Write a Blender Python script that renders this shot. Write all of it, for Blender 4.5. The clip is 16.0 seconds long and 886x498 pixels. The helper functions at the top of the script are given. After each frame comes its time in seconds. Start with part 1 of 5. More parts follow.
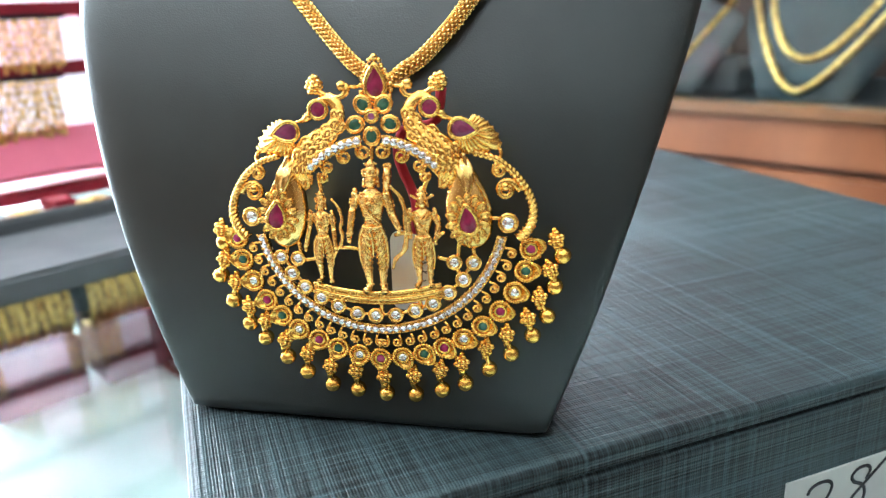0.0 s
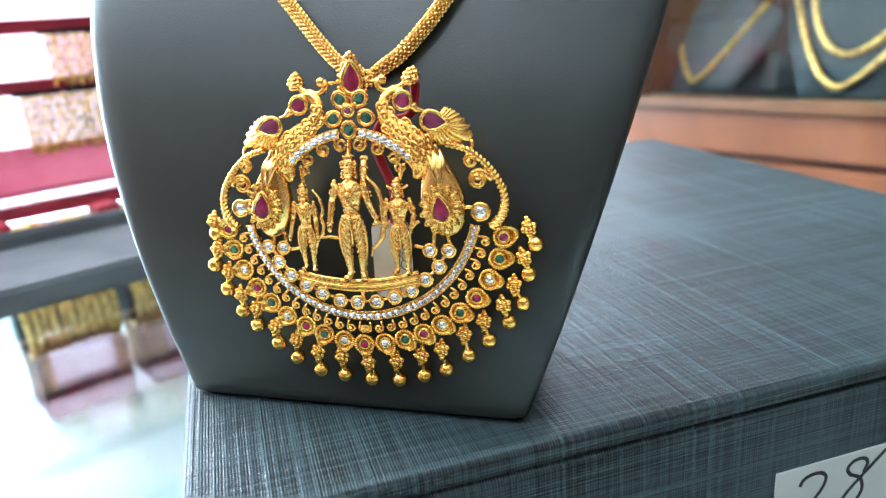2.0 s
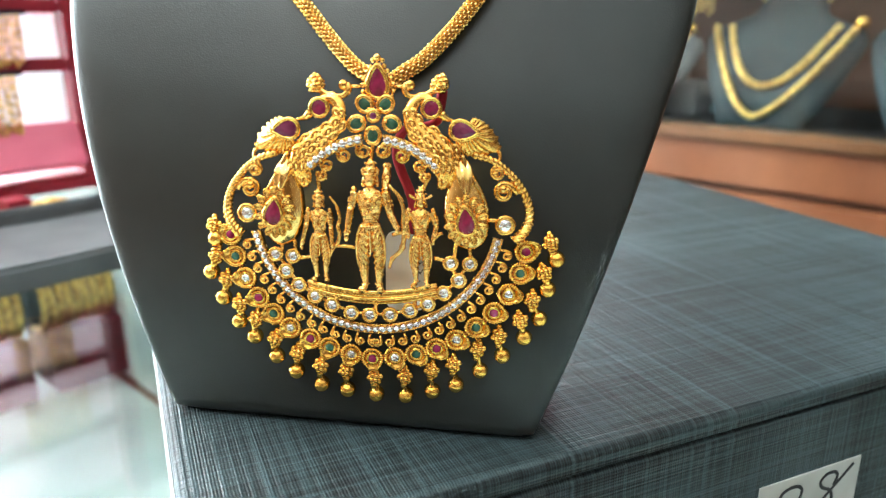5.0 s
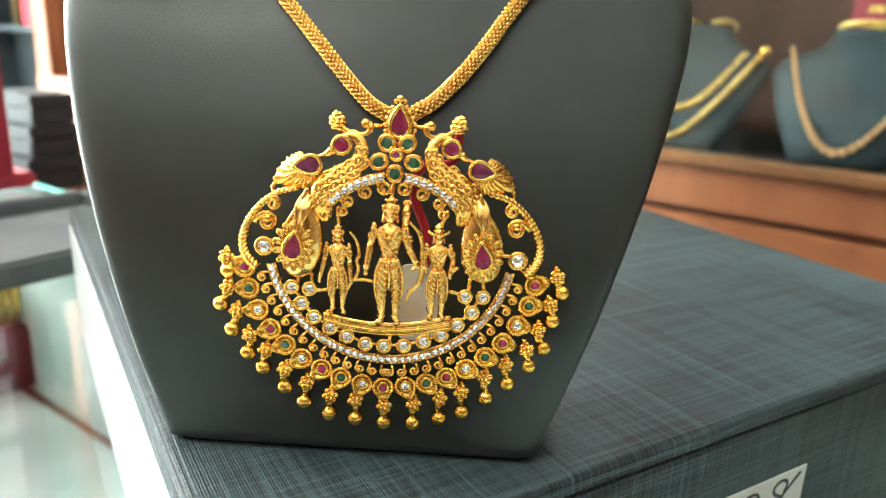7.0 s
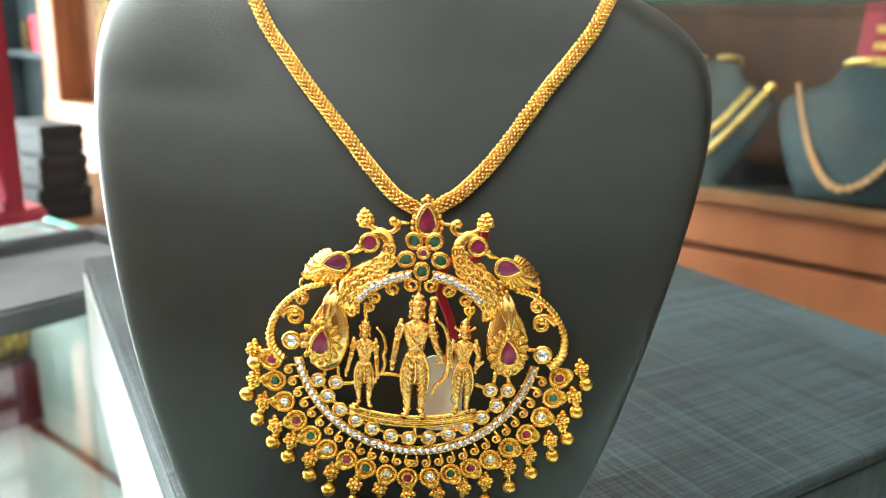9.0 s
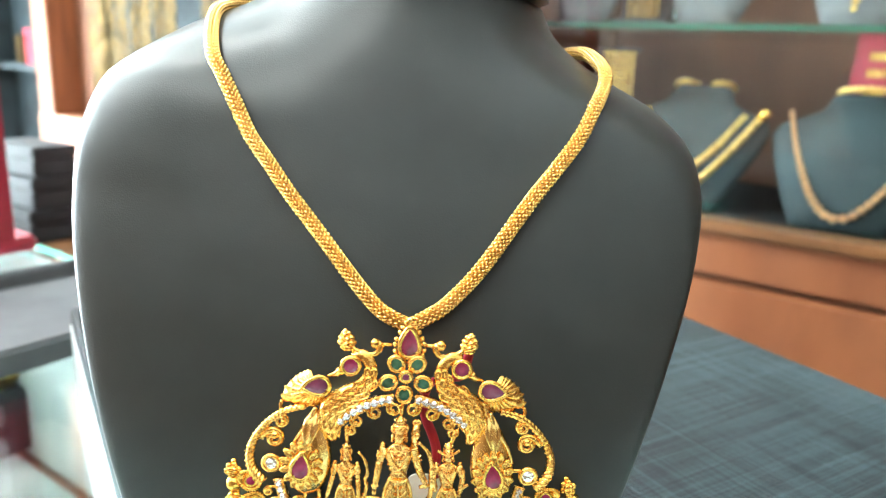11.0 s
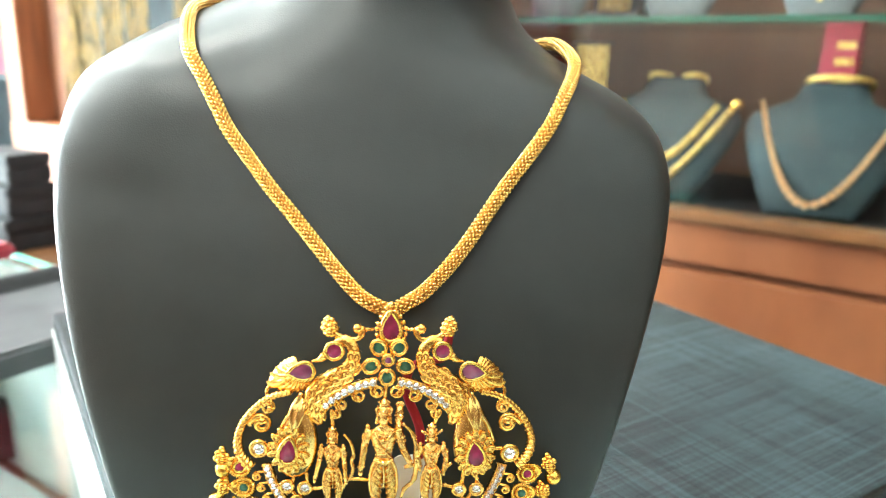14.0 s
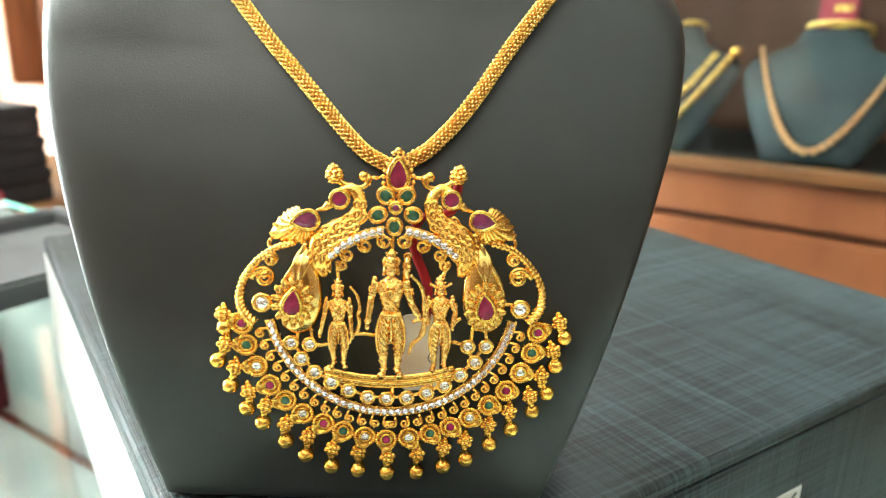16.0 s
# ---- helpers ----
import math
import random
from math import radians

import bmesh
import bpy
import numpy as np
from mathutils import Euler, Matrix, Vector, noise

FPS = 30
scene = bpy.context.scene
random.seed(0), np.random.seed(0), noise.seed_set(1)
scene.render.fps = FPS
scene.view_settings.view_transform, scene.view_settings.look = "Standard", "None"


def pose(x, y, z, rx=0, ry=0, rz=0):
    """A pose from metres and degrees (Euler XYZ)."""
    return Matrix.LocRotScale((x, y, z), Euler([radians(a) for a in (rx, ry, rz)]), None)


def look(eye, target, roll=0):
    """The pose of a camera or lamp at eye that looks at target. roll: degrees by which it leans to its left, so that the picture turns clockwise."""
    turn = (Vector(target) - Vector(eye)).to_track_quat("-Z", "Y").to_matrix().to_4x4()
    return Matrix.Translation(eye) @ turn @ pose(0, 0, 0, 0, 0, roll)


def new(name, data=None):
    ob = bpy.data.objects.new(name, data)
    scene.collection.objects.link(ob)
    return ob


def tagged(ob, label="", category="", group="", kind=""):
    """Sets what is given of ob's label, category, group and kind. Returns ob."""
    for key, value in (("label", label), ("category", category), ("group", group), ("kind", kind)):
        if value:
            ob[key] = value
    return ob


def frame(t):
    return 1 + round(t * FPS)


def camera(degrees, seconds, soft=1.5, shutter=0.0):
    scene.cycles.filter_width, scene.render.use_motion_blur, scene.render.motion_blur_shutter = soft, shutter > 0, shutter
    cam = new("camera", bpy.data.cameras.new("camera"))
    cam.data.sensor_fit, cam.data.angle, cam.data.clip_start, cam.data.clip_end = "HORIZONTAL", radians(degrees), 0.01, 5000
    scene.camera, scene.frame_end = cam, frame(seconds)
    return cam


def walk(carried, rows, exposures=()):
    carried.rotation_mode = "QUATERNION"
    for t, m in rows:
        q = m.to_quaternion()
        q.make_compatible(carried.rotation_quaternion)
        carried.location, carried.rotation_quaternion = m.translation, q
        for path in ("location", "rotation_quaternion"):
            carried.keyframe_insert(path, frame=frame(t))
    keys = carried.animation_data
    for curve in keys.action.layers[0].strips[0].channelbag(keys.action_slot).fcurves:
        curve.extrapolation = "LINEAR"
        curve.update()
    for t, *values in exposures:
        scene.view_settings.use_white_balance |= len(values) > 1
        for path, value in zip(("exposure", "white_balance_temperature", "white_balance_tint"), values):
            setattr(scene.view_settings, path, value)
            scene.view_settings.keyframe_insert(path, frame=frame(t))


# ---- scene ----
cam = camera(63.1, 16.0, soft=1.1)
METRES, EYE, TILT, LEAN, TURN = 0.206, (0.0626, -0.157, 1.1635), -18.43, 2.515, 12.59
ROWS = [
    (0.0, 0.0, 0.0, 0.0, 0.0, 0.0, -0.0),
    (0.5, 0.0228, -0.0141, 0.002, 1.66, 0.22, 0.27),
    (1.0, 0.0372, -0.0277, 0.0042, 2.87, 0.64, 0.28),
    (1.5, 0.0611, -0.0334, -0.0111, 3.96, 0.41, 0.37),
    (2.0, 0.083, -0.0268, -0.0197, 3.8, 0.43, 0.23),
    (2.5, 0.0902, -0.0198, -0.0307, 3.97, 0.4, 0.05),
    (3.0, 0.087, -0.0208, -0.0291, 3.37, 0.59, -0.02),
    (3.5, 0.0734, -0.0252, -0.0236, 3.15, 0.79, -0.25),
    (4.0, 0.0354, -0.0118, -0.0225, 1.56, 0.8, -0.69),
    (6.5, -0.1454, -0.0233, 0.0055, -9.88, 1.86, -1.67),
    (7.0, -0.1735, -0.0246, 0.0135, -10.85, 1.8, -1.6),
    (7.5, -0.1948, -0.0141, 0.0147, -11.76, 1.46, -1.41),
    (8.0, -0.2104, -0.0133, 0.0344, -11.66, 2.48, -1.73),
    (8.5, -0.2015, -0.0198, 0.065, -10.97, 3.03, -1.74),
    (9.0, -0.205, -0.0322, 0.1007, -10.64, 3.3, -1.76),
    (11.5, -0.1873, -0.0329, 0.2734, -11.07, 4.05, -1.69),
    (12.0, -0.1814, -0.0477, 0.3128, -11.47, 4.68, -0.86),
    (12.5, -0.1913, -0.055, 0.3218, -11.63, 4.79, -0.63),
    (13.0, -0.1984, -0.0537, 0.2933, -11.96, 4.46, -0.67),
    (13.5, -0.1959, -0.0558, 0.2586, -12.12, 4.11, -0.22),
    (14.0, -0.193, -0.0486, 0.2164, -12.31, 3.67, -0.05),
    (14.5, -0.1838, -0.0378, 0.1638, -12.47, 2.98, 0.19),
    (15.0, -0.1879, -0.0262, 0.1338, -12.36, 2.51, 0.17),
    (15.5, -0.1909, -0.0216, 0.1141, -12.65, 2.2, 0.1),
    (16.0, -0.2031, -0.0085, 0.0766, -12.89, 1.5, 0.03),
]
EXPOSURES = [(0.0, 0.02, 5650, 4), (2.0, 0.05, 5350, 4), (4.2, 0.02, 5650, 4), (6.3, 0.0, 6550, 2), (9.2, 0.03, 6400, 2), (11.3, 0.38, 6050, 3), (13.0, 0.4, 6100, 3), (14.5, 0.38, 6450, 2), (16.0, 0.17, 6700, 2)]
walk(cam, [(t, pose(*EYE, TILT, LEAN, TURN) @ pose(METRES * x, METRES * y, METRES * z, 90 + pitch, roll, yaw)) for t, x, y, z, yaw, pitch, roll in ROWS], EXPOSURES)


# ---- world and light ----
FOCUS = 0.185
cam.data.dof.use_dof = True
cam.data.dof.focus_distance = FOCUS
cam.data.dof.aperture_fstop = 13.5

E1, E2 = Vector((0.839, -0.545, 0)), Vector((0.545, 0.839, 0))   # along and into the wall cabinet
ROOM_YAW = -33.0
BOX_YAW = 33.5
BOX_TOP, COUNTER = 1.06, 0.98


def room(s, q, z, yaw=0.0):
    """A pose in the shop: s along the wall cabinet, q towards it, z up."""
    p = E1 * s + E2 * q
    return pose(p.x, p.y, z, 0, 0, ROOM_YAW + yaw)


world = bpy.data.worlds.new("sky")
scene.world = world
world.use_nodes = True
wn = world.node_tree.nodes
sky = wn.new("ShaderNodeTexSky")
sky.sky_type, sky.sun_disc = "NISHITA", False
sky.sun_elevation, sky.sun_rotation = radians(48), radians(250)
wn["Background"].inputs["Strength"].default_value = 0.12
world.node_tree.links.new(sky.outputs["Color"], wn["Background"].inputs["Color"])
sun = new("sun", bpy.data.lights.new("sun", "SUN"))
sun.data.energy, sun.data.angle, sun.data.color = 2.5, radians(0.6), (1.0, 0.95, 0.88)
sun.matrix_world = look((-3, 3, 5), (0.5, 1.2, 0))


def window_light(name, m, w, h, power, color):
    lamp = new(name, bpy.data.lights.new(name, "AREA"))
    lamp.data.shape, lamp.data.size, lamp.data.size_y = "RECTANGLE", w, h
    lamp.data.energy, lamp.data.color = power, color
    lamp.matrix_world = m
    return lamp


# daylight in the shop window and the street door
window_light("daylight_window", room(-2.62, -0.42, 1.43) @ pose(0, 0, 0, 0, -90, 0), 2.1, 2.2, 590, (0.90, 0.97, 1.0))
window_light("daylight_back", room(-1.0, 1.12, 1.75) @ pose(0, 0, 0, -90, 0, 0), 0.7, 1.0, 16, (0.93, 0.98, 1.0))

# ceiling downlights of the shop
DOWNLIGHTS = [(s, q) for s in (-1.5, -0.7, 0.1) for q in (-1.3, -0.35)]
for s, q in DOWNLIGHTS:
    lamp = window_light("downlight_lamp", room(s, q, 2.725), 0.17, 0.17, 7.4, (1.0, 0.965, 0.90))
    lamp.data.shape = "DISK"

# ---- materials ----


class Mat:
    """A small wrapper: one procedural node material."""

    def __init__(self, name, color, rough=0.5, metal=0.0, **more):
        self.m = bpy.data.materials.new(name)
        self.m.use_nodes = True
        self.t = self.m.node_tree
        self.b = self.t.nodes["Principled BSDF"]
        self.b.inputs["Base Color"].default_value = (*color, 1)
        self.b.inputs["Roughness"].default_value = rough
        self.b.inputs["Metallic"].default_value = metal
        for key, value in more.items():
            self.b.inputs[key.replace("_", " ")].default_value = value
        self.color, self.rough = color, rough

    def node(self, kind, **values):
        n = self.t.nodes.new("ShaderNode" + kind)
        for key, value in values.items():
            n.inputs[key.replace("_", " ")].default_value = value
        return n

    def link(self, a, b):
        self.t.links.new(a, b)

    def coords(self, scale=(1, 1, 1), kind="Object"):
        c, mp = self.node("TexCoord"), self.node("Mapping")
        mp.inputs["Scale"].default_value = scale
        self.link(c.outputs[kind], mp.inputs["Vector"])
        return mp.outputs["Vector"]

    def mottle(self, scale, dark, light, detail=4.0, stretch=(1, 1, 1), low=0.3, high=0.7):
        """The base colour runs between two colours by noise."""
        nz = self.node("TexNoise", Scale=scale, Detail=detail)
        self.link(self.coords(stretch), nz.inputs["Vector"])
        ramp = self.node("ValToRGB")
        ramp.color_ramp.elements[0].position, ramp.color_ramp.elements[1].position = low, high
        ramp.color_ramp.elements[0].color, ramp.color_ramp.elements[1].color = (*dark, 1), (*light, 1)
        self.link(nz.outputs["Fac"], ramp.inputs["Fac"])
        self.link(ramp.outputs["Color"], self.b.inputs["Base Color"])
        return self

    def uneven(self, scale, low, high, stretch=(1, 1, 1)):
        """The roughness runs between two values by noise."""
        nz = self.node("TexNoise", Scale=scale, Detail=3.0)
        self.link(self.coords(stretch), nz.inputs["Vector"])
        mr = self.node("MapRange")
        mr.inputs["From Min"].default_value, mr.inputs["From Max"].default_value = 0.3, 0.7
        mr.inputs["To Min"].default_value, mr.inputs["To Max"].default_value = low, high
        self.link(nz.outputs["Fac"], mr.inputs["Value"])
        self.link(mr.outputs["Result"], self.b.inputs["Roughness"])
        return self

    def relief(self, scale, depth, strength=0.5, kind="noise", stretch=(1, 1, 1), detail=3.0):
        if kind == "cells":
            tex = self.node("TexVoronoi", Scale=scale)
            out = tex.outputs["Distance"]
        else:
            tex = self.node("TexNoise", Scale=scale, Detail=detail)
            out = tex.outputs["Fac"]
        self.link(self.coords(stretch), tex.inputs["Vector"])
        bump = self.node("Bump", Strength=strength, Distance=depth)
        self.link(out, bump.inputs["Height"])
        old = self.b.inputs["Normal"].links
        if old:
            self.link(old[0].from_socket, bump.inputs["Normal"])
        self.link(bump.outputs["Normal"], self.b.inputs["Normal"])
        self.link(bump.outputs["Normal"], self.b.inputs["Coat Normal"])
        return self


GOLD = Mat("gold", (0.96, 0.55, 0.12), 0.2, 1.0).mottle(900, (0.92, 0.46, 0.075), (0.99, 0.62, 0.17)).uneven(1500, 0.13, 0.3).relief(2600, 0.00012, 0.4)
GOLD_CAST = Mat("gold_cast", (0.95, 0.58, 0.17), 0.2, 1.0).mottle(700, (0.88, 0.45, 0.09), (0.99, 0.65, 0.22)).uneven(1200, 0.12, 0.28).relief(1100, 0.0004, 0.5).relief(2600, 0.00018, 0.5)
GOLD_BALL = Mat("gold_ball", (0.95, 0.54, 0.10), 0.12, 1.0).uneven(900, 0.08, 0.24).relief(850, 0.00035, 0.35).relief(1900, 0.00018, 0.55)
GOLD_DEEP = Mat("gold_deep", (0.92, 0.50, 0.09), 0.2, 1.0).mottle(800, (0.84, 0.42, 0.055), (0.97, 0.58, 0.14)).uneven(1300, 0.12, 0.28).relief(2000, 0.00014, 0.45)
GOLD_DOME = Mat("gold_dome", (0.97, 0.64, 0.2), 0.16, 1.0).mottle(500, (0.93, 0.55, 0.13), (0.99, 0.68, 0.24)).uneven(700, 0.1, 0.22).relief(420, 0.0005, 0.18)
# darkened gold: paints the shade in the gaps of the rope chain
GOLD_SHADE = Mat("gold_shade", (0.36, 0.17, 0.03), 0.45, 1.0).mottle(600, (0.28, 0.125, 0.02), (0.44, 0.22, 0.045))
GOLD_CHAIN = Mat("gold_chain", (0.94, 0.60, 0.18), 0.2, 1.0).mottle(90, (0.91, 0.55, 0.14), (0.96, 0.64, 0.21))
GOLD_FAR = Mat("gold_far", (0.85, 0.52, 0.15), 0.28, 1.0).mottle(160, (0.50, 0.27, 0.07), (0.95, 0.64, 0.2), low=0.38, high=0.58).relief(330, 0.0016, 0.9)
GOLD_ROSE = Mat("rose_gold_far", (0.86, 0.46, 0.22), 0.32, 1.0).mottle(160, (0.6, 0.26, 0.11), (0.92, 0.56, 0.30), low=0.38, high=0.6).relief(330, 0.0012, 0.7)
RUBY = Mat("ruby", (0.22, 0.005, 0.045), 0.12, 0.0, Coat_Weight=0.6, IOR=1.7).mottle(420, (0.13, 0.002, 0.022), (0.30, 0.010, 0.066))
RUBY_PALE = Mat("ruby_pale", (0.17, 0.012, 0.06), 0.08, 0.0, Coat_Weight=0.8, IOR=1.76).mottle(300, (0.11, 0.006, 0.04), (0.22, 0.03, 0.09))
# the paler green-grey puts the sky's reflection into the stone's colour
EMERALD = Mat("emerald", (0.007, 0.07, 0.026), 0.18, 0.0, Coat_Weight=0.4, IOR=1.58).mottle(520, (0.006, 0.036, 0.016), (0.045, 0.13, 0.075))
CRYSTAL = Mat("crystal", (0.86, 0.84, 0.85), 0.06, 0.85, IOR=2.2).mottle(1700, (0.74, 0.68, 0.69), (0.99, 0.95, 0.97), low=0.38, high=0.5).relief(1100, 0.0006, 0.5, "cells")
LEATHER = Mat("leather", (0.0175, 0.0195, 0.0185), 0.42, 0.0, Specular_IOR_Level=0.41, Coat_Weight=0.3, Coat_Roughness=0.25).mottle(60, (0.0160, 0.0190, 0.0176), (0.0210, 0.0245, 0.0230)).uneven(90, 0.33, 0.42).relief(2300, 0.0001, 0.26, "cells")
WOOD = Mat("wood", (0.23, 0.078, 0.030), 0.4).mottle(9, (0.135, 0.042, 0.015), (0.25, 0.090, 0.035), 6, (1, 6, 0.5)).uneven(12, 0.32, 0.5).relief(60, 0.0005, 0.3, stretch=(1, 8, 0.6))
WOOD_EDGE = Mat("wood_edge", (0.20, 0.095, 0.03), 0.45).mottle(14, (0.09, 0.036, 0.010), (0.17, 0.070, 0.022))
WALL = Mat("wall_paint", (0.42, 0.38, 0.33), 0.7).mottle(3, (0.38, 0.34, 0.29), (0.46, 0.42, 0.37)).relief(120, 0.0008, 0.25)
DARK_WALL = Mat("dark_wall", (0.10, 0.058, 0.036), 0.5).mottle(3, (0.075, 0.042, 0.026), (0.125, 0.075, 0.048), 5, (1, 1, 0.2))
CEIL = Mat("ceiling_paint", (0.8, 0.8, 0.78), 0.8).mottle(2, (0.77, 0.77, 0.75), (0.83, 0.83, 0.81))
TILE = Mat("floor_tile", (0.3, 0.28, 0.25), 0.3).mottle(5, (0.25, 0.23, 0.2), (0.34, 0.32, 0.29))
GLASS = Mat("glass", (0.9, 0.97, 0.95), 0.02, 0.0, Transmission_Weight=1.0, IOR=1.45)
GLASS_EDGE = Mat("glass_edge", (0.16, 0.62, 0.50), 0.2)
VELVET = Mat("teal_velvet", (0.012, 0.024, 0.027), 0.8).mottle(18, (0.004, 0.009, 0.011), (0.013, 0.026, 0.030)).relief(900, 0.0003, 0.4)
BLACK = Mat("black_card", (0.012, 0.012, 0.014), 0.6, 0.0, Specular_IOR_Level=0.2).mottle(30, (0.009, 0.009, 0.010), (0.017, 0.017, 0.019))
RED = Mat("red_card", (0.30, 0.010, 0.028), 0.5).mottle(18, (0.25, 0.008, 0.022), (0.35, 0.015, 0.036))
PINK = Mat("pink_board", (0.72, 0.13, 0.22), 0.5).mottle(9, (0.62, 0.08, 0.16), (0.8, 0.2, 0.3))
PAPER = Mat("paper", (0.78, 0.77, 0.72), 0.6).mottle(60, (0.74, 0.73, 0.68), (0.82, 0.81, 0.76))
INK = Mat("ink", (0.012, 0.012, 0.016), 0.5)
LINING = Mat("pale_lining", (0.42, 0.47, 0.46), 0.6).mottle(12, (0.36, 0.42, 0.41), (0.5, 0.54, 0.53))
FROST = Mat("frosted_sheet", (0.93, 0.80, 0.83), 0.6, 0.0, Transmission_Weight=0.45, IOR=1.2).mottle(7, (0.95, 0.62, 0.68), (0.9, 0.93, 0.97))
THREAD = Mat("red_thread", (0.35, 0.005, 0.02), 0.7).relief(3000, 0.0002, 0.6)

# ---- mesh helpers ----


def part(name, bm, material, parent=None, label="", smooth=False, at=None):
    """Links a bmesh as one mesh object, under a thing or a part if given."""
    me = bpy.data.meshes.new(name)
    bmesh.ops.recalc_face_normals(bm, faces=bm.faces)
    bm.to_mesh(me)
    bm.free()
    me.materials.append(material.m)
    if smooth:
        me.polygons.foreach_set("use_smooth", [True] * len(me.polygons))
    ob = new(name, me)
    ob.parent = parent
    if at is not None:
        ob.matrix_basis = at
    if label:
        ob["label"] = label
    return ob


def shared(name, me, parent, at):
    """Another object on a mesh that exists already."""
    ob = new(name, me)
    ob.parent = parent
    ob.matrix_basis = at
    return ob


def thing(name, at, label, category, group="", kind=""):
    ob = new(name)
    ob.matrix_basis = at
    return tagged(ob, label, category, group, kind)


def grid_faces(bm, rows, closed=True, caps=False):
    """Joins rings of points, each of the same count, with quads."""
    vs = [[bm.verts.new(p) for p in r] for r in rows]
    n = len(vs[0])
    for a, b in zip(vs, vs[1:]):
        for i in range(n if closed else n - 1):
            j = (i + 1) % n
            bm.faces.new((a[i], a[j], b[j], b[i]))
    if caps:
        bm.faces.new(vs[0][::-1])
        bm.faces.new(vs[-1])
    return vs


def block(bm, size, at=(0, 0, 0), bevel=0.0, turn=None):
    """A box centred at a point, with bevelled edges."""
    m = Matrix.Translation(at) @ (turn or Matrix()) @ Matrix.Diagonal((*size, 1))
    made = bmesh.ops.create_cube(bm, size=1.0, matrix=m)
    if bevel:
        edges = {e for v in made["verts"] for e in v.link_edges}
        bmesh.ops.bevel(bm, geom=list(edges), offset=bevel, segments=2, affect="EDGES", clamp_overlap=True)


def ball(bm, at, r, seg=8, rings=6, squash=(1, 1, 1)):
    rows = []
    for k in range(rings + 1):
        a = math.pi * (0.02 + 0.96 * k / rings)
        rows.append([Vector((at[0] + squash[0] * r * math.sin(a) * math.cos(2 * math.pi * i / seg),
                             at[1] + squash[1] * r * math.sin(a) * math.sin(2 * math.pi * i / seg),
                             at[2] + squash[2] * r * math.cos(a))) for i in range(seg)])
    grid_faces(bm, rows, caps=True)


def tube(bm, points, radius, seg=8, caps=True):
    """A round rod along points; radius is one number or one for each point."""
    pts = [Vector(p) for p in points]
    radii = radius if isinstance(radius, (list, tuple)) else [radius] * len(pts)
    rows, side = [], None
    for i, p in enumerate(pts):
        d = (pts[min(i + 1, len(pts) - 1)] - pts[max(i - 1, 0)]).normalized()
        if side is None:
            side = d.orthogonal().normalized()
        side = (side - d * side.dot(d)).normalized()
        up = d.cross(side)
        rows.append([p + (side * math.cos(2 * math.pi * k / seg) + up * math.sin(2 * math.pi * k / seg)) * radii[i] for k in range(seg)])
    grid_faces(bm, rows, caps=caps)


def spline(points, steps=8):
    """A smooth line through points."""
    p = [Vector(v) for v in points]
    p = [p[0] * 2 - p[1]] + p + [p[-1] * 2 - p[-2]]
    out = []
    for i in range(1, len(p) - 2):
        for k in range(steps):
            t = k / steps
            a, b, c, d = p[i - 1], p[i], p[i + 1], p[i + 2]
            out.append(0.5 * ((2 * b) + (c - a) * t + (2 * a - 5 * b + 4 * c - d) * t * t + (3 * b - a - 3 * c + d) * t ** 3))
    return out + [p[-2]]


def lathe(bm, profile, seg=24, at=Matrix(), caps=True):
    """Turns a profile of (radius, height) round the z axis."""
    rows = [[at @ Vector((r * math.cos(2 * math.pi * i / seg), r * math.sin(2 * math.pi * i / seg), z)) for i in range(seg)] for r, z in profile]
    grid_faces(bm, rows, caps=caps)


def lerp_table(table, x, col):
    """A smooth curve through a column of a table."""
    n = len(table)
    if x <= table[0][0]:
        return table[0][col]
    if x >= table[-1][0]:
        return table[-1][col]
    k = next(i for i in range(n - 1) if x <= table[i + 1][0])

    def slope(i):
        a, b = table[max(i - 1, 0)], table[min(i + 1, n - 1)]
        return (b[col] - a[col]) / (b[0] - a[0])

    a, b = table[k], table[k + 1]
    h = b[0] - a[0]
    t = (x - a[0]) / h
    return ((2 * t ** 3 - 3 * t ** 2 + 1) * a[col] + (t ** 3 - 2 * t ** 2 + t) * h * slope(k)
            + (3 * t ** 2 - 2 * t ** 3) * b[col] + (t ** 3 - t ** 2) * h * slope(k + 1))


# ---- the shop ----
def slab(name, size, m, material, label, category):
    bm = bmesh.new()
    block(bm, size)
    return tagged(part(name, bm, material, at=m), label, category, kind="structure")


S0, S1, Q0, Q1, HIGH = -2.7, 2.4, -2.2, 1.15, 2.75
SM, QM = (S0 + S1) / 2, (Q0 + Q1) / 2
slab("floor", (S1 - S0 + 0.4, Q1 - Q0 + 0.4, 0.1), room(SM, QM, -0.05), TILE, "polished beige stone floor of the shop", "floor")
slab("ceiling", (S1 - S0 + 0.4, Q1 - Q0 + 0.4, 0.1), room(SM, QM, HIGH + 0.05), CEIL, "plain white painted ceiling of the shop", "ceiling")
for s, q in DOWNLIGHTS:
    bm = bmesh.new()
    lathe(bm, [(0.088, 0.0), (0.105, -0.004), (0.108, -0.012), (0.09, -0.012), (0.088, 0.0)], 28, caps=False)
    tagged(part("downlight", bm, CEIL, at=room(s, q, HIGH), smooth=True), "round white recessed downlight in the ceiling", "lamp", "ceiling downlights")
# unseen walls, made dark so that gold and leather reflect less light
slab("wall_east", (0.15, Q1 - Q0, HIGH), room(S1 + 0.075, QM, HIGH / 2), DARK_WALL, "unseen shop wall, dark brown to deepen the gold's reflections", "wall")
